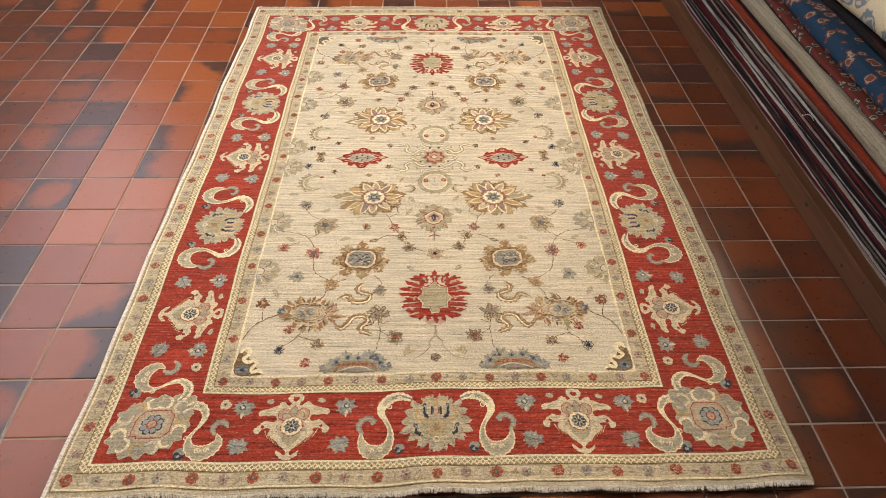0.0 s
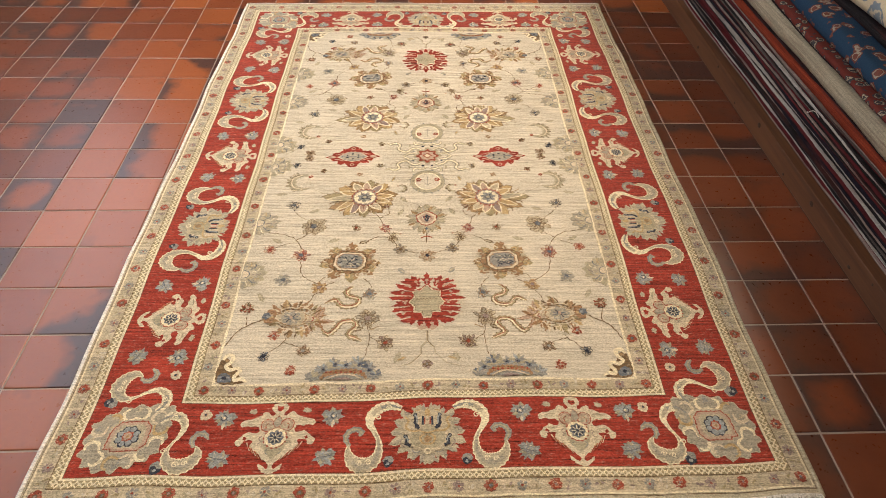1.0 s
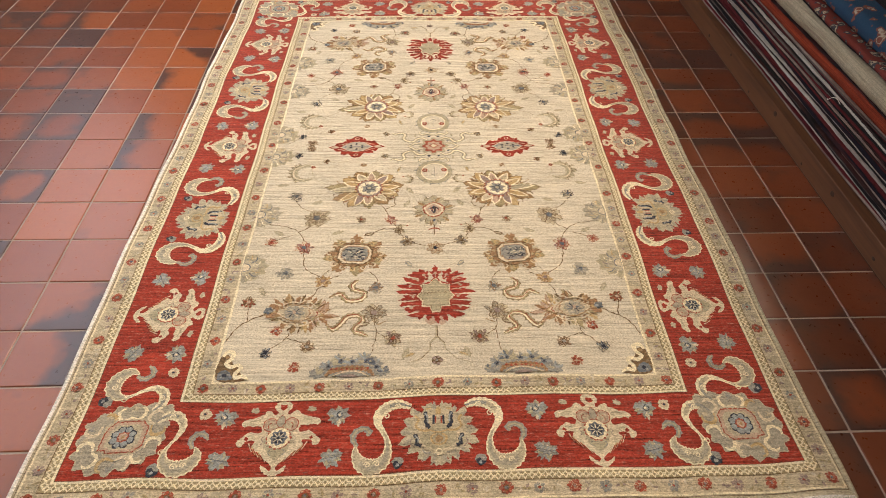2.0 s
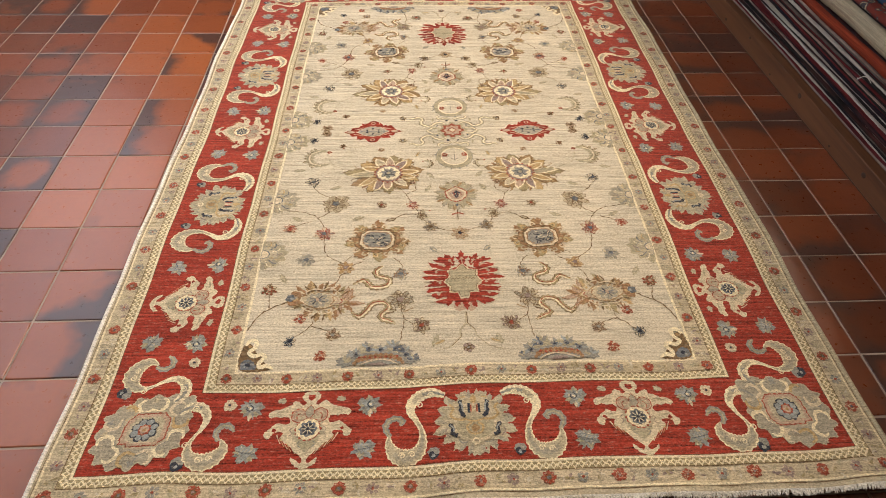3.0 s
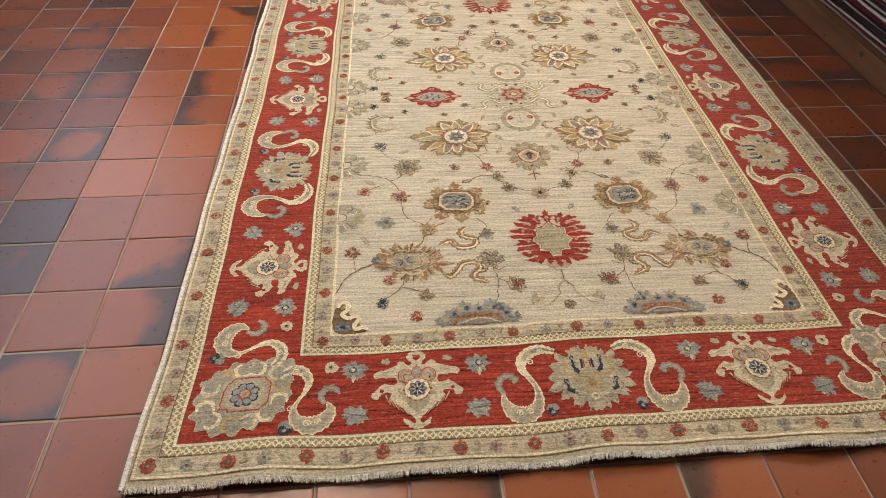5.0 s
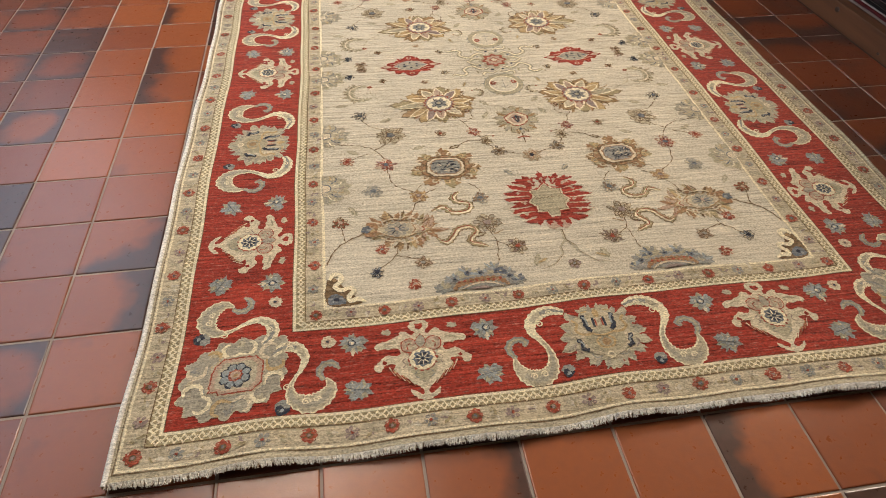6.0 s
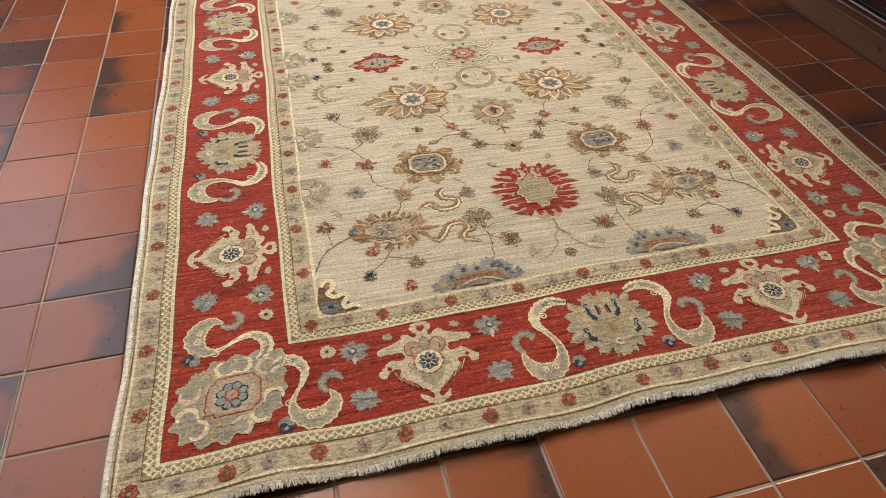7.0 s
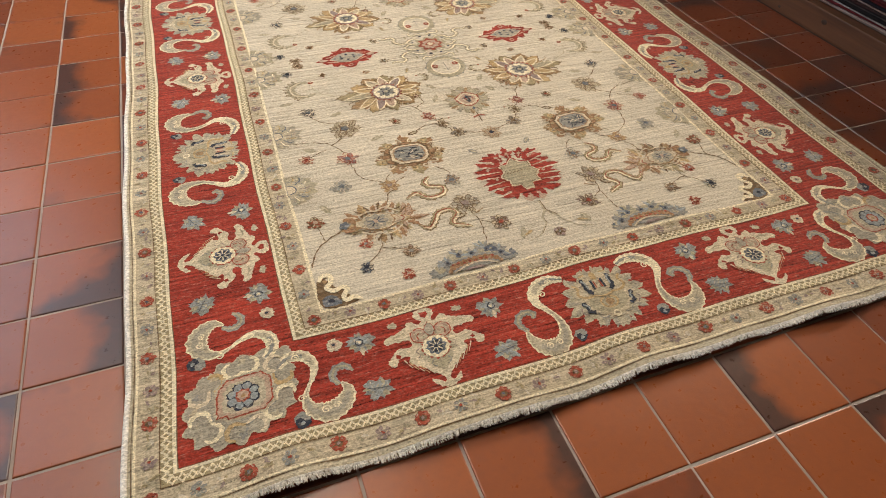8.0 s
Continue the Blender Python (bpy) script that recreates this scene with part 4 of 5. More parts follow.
def sunburst(u, v, mx, my):
    """Ragged palmette of uneven cream-lined petals round a large white eye, its longest petals pointing outwards."""
    f = Figure(u, v, 8, mx=mx, my=my)
    petals = ((4, .098, .036), (38, .090, .040), (72, .084, .040), (106, .088, .042), (140, .092, .040), (168, .126, .038), (194, .110, .034), (226, .092, .040), (262, .080, .042), (298, .084, .040), (334, .088, .036))
    for k, (a, long, wide) in enumerate(petals):
        c, s = math.cos(radians(a)), math.sin(radians(a))
        x, y = .024 * c, .024 * s
        f.leaf(x, y, long - .018, wide * 1.28, a + knots.uniform(-6, 6), ("tan", "gold", "straw")[k % 3], 1 + .2 * (k % 2), 6, 0, "brown")
        bent = knots.uniform(-.18, .22)
        f.leaf(x, y, (long - .024) * .90, wide * .66, a + 2, "cream", 3 + .1 * (k % 2), 0, bent)
        f.leaf(x, y, (long - .024) * .82, wide * .50, a + 2, ("gold", "mauve", "pink", "guard", "gold", "sage")[k % 6], 4 + .1 * (k % 2), 0, bent)
        f.stroke([(x * 1.3, y * 1.3), (x * 2.3, y * 2.3)], .0015, "rust" if k % 2 else "brown", 5, False)
        for q in (-1, 1):
            b = radians(a + q * 15)
            r = long * .78
            f.stroke([(.050 * math.cos(b), .050 * math.sin(b)), (r * math.cos(b), r * math.sin(b)), ((r + .010) * math.cos(b + q * .10), (r + .010) * math.sin(b + q * .10))], [.0018, .0026, .0012], "brown" if q > 0 else "tan", 2.2, rag=.4)
    f.bush(.070, .066, 26, .022, .010, ["tan", "gold", "straw", "rust"], 0.6)
    f.disc(0, 0, .0395, "brick", 5.6, 18, 0.09, n=90)
    f.disc(0, 0, .0365, "mauve", 6, 18, 0.06, n=72)
    f.disc(0, 0, .0320, "cream", 6.6, 14, .05, n=56, flat=0.95)
    f.disc(0, 0, .0200, "grey", 7, 7, 0.16, n=42)
    for k in range(7):
        a = 0.9 * k
        f.stroke([(.009 * math.cos(a), .009 * math.sin(a)), (.019 * math.cos(a + .3), .019 * math.sin(a + .3)), (.026 * math.cos(a + .1), .026 * math.sin(a + .1))], .0020, "steel" if k % 2 else "navy", 8, False)
    f.loop(0, 0, .0085, .0022, "navy", 8)
    f.disc(0, 0, .0050, "sage", 8.4, n=7)
    return f.done("sunburst_palmette", "gold and tan palmette with white centre")


def framed_palmette(u, v, mx, my):
    """Leafy brown palmette, broader than deep, round an eight-sided panel."""
    f = Figure(u, v, -4, mx=mx, my=my)
    for k in range(15):
        a = 2 * math.pi * (k + .3) / 15
        c, s = math.cos(a), math.sin(a)
        x, y = .062 * c, .048 * s
        turn = math.degrees(math.atan2(s * .062, c * .048))
        way = 1 if k % 2 else -1
        f.leaf(x * .72, y * .72, .040 + knots.uniform(-.004, .006), .027, turn + 16 * way, ("tan", "rust", "straw")[k % 3], 1 + .1 * (k % 3), 4)
        f.leaf(x * 1.02, y * 1.02, .024, .011, turn + 38 * way, "brown" if k % 4 == 0 else "tan", .8, 3, .3 * way)
        pts = [(x * p - y * q * way * .8, y * p + x * q * way * .8) for p, q in ((.86, -.16), (1.08, -.15), (1.22, .00), (1.12, .14), (.96, .10), (1.02, -.02))]
        f.stroke(pts, [.002, .0042, .0046, .0042, .0030, .0015], ("ivory", "guard", "gold")[k % 3], 2.4, rag=.3)
        f.stroke([(px * .93, py * .93) for px, py in pts[:4]], .0018, "brown", 2.2, rag=.3)
    f.poly([(.060 * math.cos(6.2832 * k / 48) * (1 + .05 * math.cos(k * 1.57)), .045 * math.sin(6.2832 * k / 48) * (1 + .05 * math.cos(k * 1.57))) for k in range(48)], "rust", 3, False, "brown", .0018)
    for k in range(12):
        a = 6.2832 * (k + .5) / 12
        f.disc(.053 * math.cos(a), .040 * math.sin(a), .0042, "brown" if k % 2 else "straw", 3.4, 4, .3, n=12)
    octagon = [(-.042, .016), (-.026, .033), (.026, .033), (.042, .016), (.042, -.016), (.026, -.033), (-.026, -.033), (-.042, -.016)]
    f.poly([(x * 1.10, y * 1.11) for x, y in octagon], "brown", 5, False)
    f.poly([(x * 1.02, y * 1.02) for x, y in octagon], "ivory", 6, False)
    for k in range(14):
        a = 2 * math.pi * k / 14
        f.disc(.0360 * math.cos(a), .0280 * math.sin(a), .0019, "rust", 7.6, n=5)
    f.poly([(x * .84, y * .84) for x, y in octagon], "grey", 7, False, "rust", .0020)
    for k in range(34):
        x, y = knots.uniform(-.029, .029), knots.uniform(-.020, .020)
        q = knots.uniform(.004, .009)
        f.stroke([(x - q, y + knots.uniform(-.004, .004)), (x, y + knots.uniform(-.005, .005)), (x + q * .6, y + knots.uniform(-.006, .006))], .0021, "navy" if k % 4 else "ivory", 8 + .05 * k, False)
    return f.done("framed_palmette", "brown leafy palmette framing a blue panel")


def brown_palmette(v, my):
    """Ragged sage diamond with a small ivory-edged panel, hanging from a stem."""
    f = Figure(0, v, my=my)
    f.half([(0, .070), (.014, .056), (.024, .062), (.028, .046), (.046, .046), (.042, .030), (.062, .020), (.046, .006), (.056, -.010), (.038, -.016), (.040, -.034), (.024, -.036), (.018, -.054), (.008, -.048), (0, -.060)], "sage", 1, False, "brown", 0.0012)
    for k in range(18):
        a = 20 * k
        f.leaf(.034 * math.cos(radians(a)), .038 * math.sin(radians(a)), .026, .011, a + knots.uniform(-18, 18), ("sage", "tan", "ash")[k % 3], 1.6 + .1 * (k % 2), 3)
    for k in range(14):
        a = radians(360 / 14 * k)
        f.stroke([(.034 * math.cos(a), .038 * math.sin(a)), (.048 * math.cos(a + .12), .052 * math.sin(a + .12))], .0016, "brown" if k % 2 else "ivory", 2.2, False)
    f.half([(0, .040), (.014, .032), (.032, .018), (.030, -.004), (.016, -.022), (0, -.028)], "brick", 3, False)
    f.half([(0, .037), (.013, .029), (.029, .016), (.027, -.003), (.015, -.019), (0, -.025)], "ivory", 3.5, False)
    f.half([(0, .030), (.010, .022), (.022, .012), (.020, -.001), (.011, -.013), (0, -.018)], "pink", 4, False)
    f.half([(0, .022), (.007, .014), (.016, .008), (.007, .004), (.004, -.010), (0, -.012)], "navy", 6, False, "mauve", .0016)
    for k in range(6):
        f.stroke([(-.012 + .0048 * k, .008 + .005 * (k % 2)), (-.009 + .0046 * k, -.004 + .004 * (k % 2))], .0016, "brick" if k % 2 else "ivory", 7, False)
    f.poly([(-.005, -.040), (0, -.034), (.005, -.040), (0, -.047)], "steel", 5, False)
    f.stroke([(0, -.060), (0, -.098)], .0024, "brown", 1, False)
    f.stroke([(-.016, -.078), (0, -.072), (.016, -.078)], .0044, "brick", 2)
    return f.done("brown_palmette", "faded brown palmette")


def centre_piece():
    """Arabesque: a red rosette in a knot of sage curls, with a ring at each end."""
    f = Figure(0.004, 1.092)

    def curl(pts, wide):
        f.stroke(pts, wide, "grey", .8, rag=.2)
        f.stroke(pts, [w * .82 for w in wide], "sage", 1, rag=.2)
        f.stroke(pts, [w * .36 for w in wide], "cream", 2, rag=.15)

    for s in (-1, 1):
        y = s * .134
        f.loop(0, y, .047, .0175, "grey", .8, 1.05, 26)
        f.loop(0, y, .047, .0145, "sage", 1, 1.05, 26)
        f.loop(0, y, .0395, .0036, "cream", 2, 1.05, 26)
        f.bush(.050, .052, 16, .012, .007, ["sage", "grey"], .6, y=y)
        for t in (-1, 1):
            f.disc(t * .029, y - s * .008, .0088, "brick", 3, 6, .12, n=24)
            f.disc(t * .029, y - s * .008, .0042, "pink", 4, n=6)
        f.stroke([(0, y - .022), (0, y + .022)], .0020, "grey", 3, False)
        f.stroke([(-.010, y + s * .010), (0, y + s * .018), (.010, y + s * .010)], .0022, "grey", 3)
    for sx in (-1, 1):
        for sy in (-1, 1):
            curl([(sx * x, sy * y) for x, y in ((.020, .034), (.036, .046), (.054, .040), (.066, .026), (.084, .028), (.098, .044), (.092, .062), (.106, .074), (.126, .066), (.136, .076))], [.008, .013, .014, .013, .013, .014, .013, .013, .011, .004])
            curl([(sx * x, sy * y) for x, y in ((.004, .060), (.020, .070), (.036, .064), (.046, .074), (.040, .086))], [.007, .012, .012, .010, .004])
            curl([(sx * x, sy * y) for x, y in ((.040, .012), (.058, .016), (.070, .008), (.080, .000))], [.009, .013, .012, .010])
            f.disc(sx * .015, sy * .053, .0044, "navy", 3, n=7)
            f.disc(sx * .046, sy * .026, .0038, "steel", 3, n=7)
            f.leaf(sx * .060, sy * .052, .018, .009, 90 * sy, "sage", .9, 3)
    f.disc(.0, 0, .042, "sage", 2, 8, 0.16, n=48)
    f.disc(0, 0, .033, "brick", 3, 8, 0.16, n=48)
    f.disc(0, 0, .024, "pink", 4, 8, 0.12, n=48)
    f.poly([(-.017, 0), (0, .015), (.017, 0), (0, -.015)], "brick", 5, False)
    f.poly([(-.011, 0), (0, .010), (.011, 0), (0, -.010)], "ivory", 6, False)
    return f.done("centre_arabesque", "sage-green arabesque with two rings")


def lily(u, v, mx, my):
    """Lying palmette with a blue heart and trailing scrolls beside it."""
    f = Figure(u, v, -8, mx=mx, my=my)
    f.bush(.044, .028, 22, .036, .014, ["tan", "gold", "rust", "straw"], 1)
    f.bush(.050, .036, 18, .022, .006, ["ivory", "brown"], 1.6)
    f.bush(.062, .012, 7, .036, .013, ["pink", "pink", "rust"], 1.4, "rust", -42, 42)
    tear = [(.066, 0), (.050, .012), (.034, .014), (.018, .026), (-.006, .030), (-.028, .022), (-.052, .006)]
    tear = [(x * .92, y * .78) for x, y in tear]
    drop = tear + [(x, -y) for x, y in reversed(tear[1:])]
    f.poly([(x * 1.10, y * 1.12) for x, y in drop], "tan", 2.4, False)
    f.poly([(x * .98, y * .96) for x, y in drop], "guard", 3, False, "ivory", .0022)
    f.disc(-.008, 0, .0225, "ash", 4, 8, .16, n=48, flat=.86, edge="grey")
    for k in range(10):
        a = .628 * k + .2
        f.stroke([(-.008 + .004 * math.cos(a), .004 * math.sin(a)), (-.008 + .018 * math.cos(a + .25), .015 * math.sin(a + .25))], .0026, ("steel", "navy", "grey", "ivory", "steel")[k % 5], 5, False)
    f.poly([(-.014, .004), (-.008, .008), (-.003, .001), (-.009, -.006)], "pink", 6, False)
    for k in range(4):
        x = .024 + .010 * k
        f.stroke([(x, -.012 + .0022 * k), (x + .007, 0), (x, .012 - .0022 * k)], .0026, ("rust", "pink", "brick", "gold")[k], 5, rag=.3)
    for s in (-1, 1):
        f.stroke([(-.040, s * .024), (-.020, s * .034), (-.002, s * .032), (.008, s * .040), (.026, s * .034), (.044, s * .020)], .0034, "ivory", 3.6, rag=.25)
        f.stroke([(-.038, s * .020), (-.018, s * .030), (.002, s * .028), (.024, s * .030)], .0018, "brown", 3.8, rag=.3)
    f.stroke([(-.074, .016), (-.058, .014), (-.050, .002)], [.010, .014, .004], "rust", 3, rag=.2)
    f.stroke([(-.074, -.016), (-.058, -.014), (-.050, -.002)], [.010, .014, .004], "rust", 3, rag=.2)
    f.disc(-.072, 0, .0105, "steel", 4, 5, .15, n=30)
    f.disc(-.068, -.001, .0045, "blue", 5, n=8)
    return f.done("lily_palmette", "tan lily palmette with blue heart")


def ribbon(u, v, mx, my, kind=0):
    f = Figure(u, v, mx=mx, my=my)
    pts = [(-.052, .006), (-.034, -.011), (-.017, .006), (-.004, .026), (.022, .030), (.034, .014), (.018, -.006), (.018, -.017), (.034, -.024), (.050, -.034)] if kind == 0 else \
          [(-.050, -.014), (-.024, -.002), (-.004, -.024), (.028, -.021), (.036, .000), (.008, .012), (.004, .028), (.020, .044)]
    w = [.004] + [.0135] * (len(pts) - 2) + [.004]
    f.stroke(pts, [x * 1.2 for x in w], "brown", 0.6, rag=.24)
    f.stroke(pts, w, "straw", 1, rag=.24)
    f.stroke([(x + .0022, y - .0022) for x, y in pts], [x * .32 for x in w], "cream", 2, rag=.2)
    f.stroke([(x - .0010, y + .0014) for x, y in pts], [x * .14 for x in w], "brick", 3, rag=.3)
    return f.done("ribbon_scroll", "tan ribbon scroll")


def cloud_band(u, v, mx, my):
    """Ragged grey clouds over a red arch, cut off by the field's edge."""
    f = Figure(u, v - 0.004 * my, mx=mx, my=my, size=0.92)
    for x, y, r in ((-.078, -.022, .017), (-.054, -.004, .019), (-.026, .012, .020), (.004, .006, .019), (.036, .016, .022), (.062, .002, .018), (.082, -.020, .015), (.0, -.012, .024), (-.040, -.018, .020), (.044, -.016, .020)):
        f.disc(x, y, r, "sage" if r > .0195 else "grey", 1 + .05 * (r > .019), 7, .20, n=42, phase=x * 90, flat=.8)
        for k in range(5):
            f.leaf(x, y, r * knots.uniform(1.0, 1.4), .010, 90 + (k - 2) * 38 + knots.uniform(-14, 14), knots.choice(["grey", "blue", "sage", "steel"]), 1.4 + .1 * k, 3)
    f.poly([(-.074, -.032), (-.058, -.014), (-.034, .002), (-.004, .006), (.030, .006), (.056, -.004), (.076, -.030)], "grey", 2, False)
    for x, y in ((-.052, -.002), (-.022, .012), (.006, .010), (.040, .012), (.066, -.006)):
        f.disc(x, y, .0066, "steel", 3, 5, .2, n=15)
        f.disc(x, y, .0030, "navy", 4, n=6)
    f.stroke([(-.056, -.032), (-.046, -.018), (-.016, -.010), (.018, -.008), (.046, -.014), (.060, -.030)], [.007, .012, .014, .014, .012, .006], "rust", 4, rag=.3)
    for k in range(8):
        f.disc(-.044 + .0126 * k, -.012 + .0022 * (k % 2), .0036, "brick", 4.4, n=6)
    f.stroke([(-.048, -.034), (-.020, -.022), (.006, -.017), (.032, -.022), (.050, -.034)], .0040, "ivory", 5, rag=.25)
    f.poly([(-.026, -.034), (-.012, -.027), (.010, -.025), (.026, -.034)], "mauve", 4.6, False)
    return f.done("cloud_band", "blue-grey cloud band with red arch")


def corner_scroll(u, v, mx, my):
    f = Figure(u, v, mx=mx, my=my)
    f.poly([(-.030, -.036), (-.030, .026), (-.012, .030), (-.002, .010), (.012, -.002), (.022, -.018), (.034, -.036)], "brown", 1)
    f.poly([(-.028, -.034), (-.027, -.014), (-.014, -.010), (-.002, -.018), (.002, -.034)], "steel", 2)
    f.disc(-.014, -.024, .0050, "navy", 3, n=7)
    f.disc(-.020, -.029, .0030, "blue", 3, n=6)
    f.stroke([(-.026, .026), (-.018, .040), (-.004, .036), (-.006, .020), (-.016, .008), (-.004, -.002), (.012, .004), (.020, -.004), (.010, -.018), (.012, -.030), (.026, -.026), (.040, -.034)], [.006, .0105, .0105, .0095, .0095, .0105, .0095, .0095, .0095, .0105, .0095, .005], "cream", 4)
    f.disc(-.016, .024, .0045, "tan", 5, n=7)
    return f.done("corner_scroll", "cream scroll in the field's corner")


def half_palmette(u, v, mx, my, colour="grey"):
    """Half flower that grows out of the field's edge."""
    f = Figure(u, v, mx=mx, my=my)
    f.poly([(-.020, -.046), (-.004, -.050), (.004, -.036), (.020, -.040), (.022, -.022), (.040, -.020), (.034, -.002), (.046, .010), (.032, .018), (.032, .034), (.014, .034), (.006, .048), (-.010, .042), (-.020, .050)], colour, 1, False, "beige", 0.0015)
    for k in range(9):
        a = -80 + 20 * k
        f.leaf(-.018 + .028 * math.cos(radians(a)), .030 * math.sin(radians(a)), knots.uniform(.016, .028), .012, a + knots.uniform(-16, 16), knots.choice(["ash", "guard", "beige", "sage"]), 1.6, 3)
    for k in range(7):
        a = radians(-66 + 22 * k)
        f.stroke([(-.018 + .022 * math.cos(a), .024 * math.sin(a)), (-.018 + .040 * math.cos(a), .042 * math.sin(a)), (-.018 + .046 * math.cos(a + .16), .048 * math.sin(a + .16))], [.0018, .0030, .0012], ("cream", "steel", "gold", "mauve")[k % 4], 2.2, rag=.3)
    f.poly([(-.019, -.026), (.002, -.022), (.016, -.010), (.018, .008), (.006, .022), (-.019, .026)], "beige", 2, True, "grey", .0016)
    f.poly([(-.019, -.014), (-.006, -.010), (-.002, .004), (-.008, .012), (-.019, .014)], "ivory", 3)
    f.stroke([(-.018, .014), (-.008, .012), (-.002, .002), (-.006, -.010), (-.018, -.014)], .0026, "steel", 4)
    return f.done("half_palmette", "grey half palmette at the field's edge")


def spray(u, v, mx, my, r, petal, eye, n=7, line="brown"):
    """Small flower of ragged petals, thinly outlined."""
    f = Figure(u, v, knots.uniform(-20, 20), mx=mx, my=my)
    line = {"sage": "brown", "tan": "rust", "pink": "brick", "blue": "steel", "mauve": "brown"}.get(line, line)
    f.bush(r * .40, r * .40, n + 2, r * .64, r * .50, [petal, petal, "guard"], 1, line)
    f.disc(0, 0, r * .55, petal, 1.6, n, 0.26, n=n * 6, edge=line)
    for k in range(n):
        a = 2 * math.pi * (k + .5) / n
        f.disc(r * .72 * math.cos(a), r * .72 * math.sin(a), .0019, line if k % 2 else "ivory", 2, n=5)
    for k in range(0, n, 2):
        a = 2 * math.pi * k / n
        f.stroke([(r * .3 * math.cos(a), r * .3 * math.sin(a)), (r * .66 * math.cos(a), r * .66 * math.sin(a))], .0015, "ivory", 2.4, False)
    f.disc(0, 0, r * .33, line, 3, 5, 0.22, n=20)
    f.disc(0, 0, r * .26, eye, 4, 5, 0.18, n=15)
    return f.done("small_flower", "")


def comma(u, v, mx, my, size=1.0, colour="sage"):
    f = Figure(u, v, mx=mx, my=my, size=size)
    pts = [(.030, .030), (.004, .036), (-.020, .022), (-.026, -.002), (-.014, -.026), (.012, -.034), (.034, -.026)]
    f.stroke(pts, [.004, .015, .021, .024, .021, .015, .003], colour, 1, rag=.34)
    f.bush(.030, .034, 8, .016, .008, [colour, "guard"], 0.6, "brown", 90, 270)
    f.stroke(pts[1:-1], .0036, "ivory", 2)
    f.disc(.030, .028, .0066, "brick", 3, n=8)
    f.disc(.030, .028, .0028, "pink", 4, n=6)
    return f.done("crescent_leaf", "sage crescent leaf")


def twig(pts, mx, my, width=0.0030, colour="brown"):
    """A vine through rug points, given for the near side by the left edge."""
    f = Figure(0, MID_V, mx=mx, my=my)
    line = smooth_line([(u, v - MID_V) for u, v in pts], False, 0.009)
    f.stroke([(x + knots.uniform(-.0020, .0020), y + knots.uniform(-.0020, .0020)) for x, y in line], width * 0.60, colour, 1, False, False, 0.45)
    return f.done("vine", "")


def little_leaf(u, v, angle, mx, my, size=0.026, colour="sage"):
    f = Figure(u, v, 0, mx=mx, my=my)
    f.leaf(0, 0, size, size * .5, angle, colour, 1, 3)
    f.leaf(size * .1 * math.cos(radians(angle)), size * .1 * math.sin(radians(angle)), size * .7, size * .18, angle, "beige" if colour != "beige" else "gold", 2)
    return f.done("small_leaf", "")


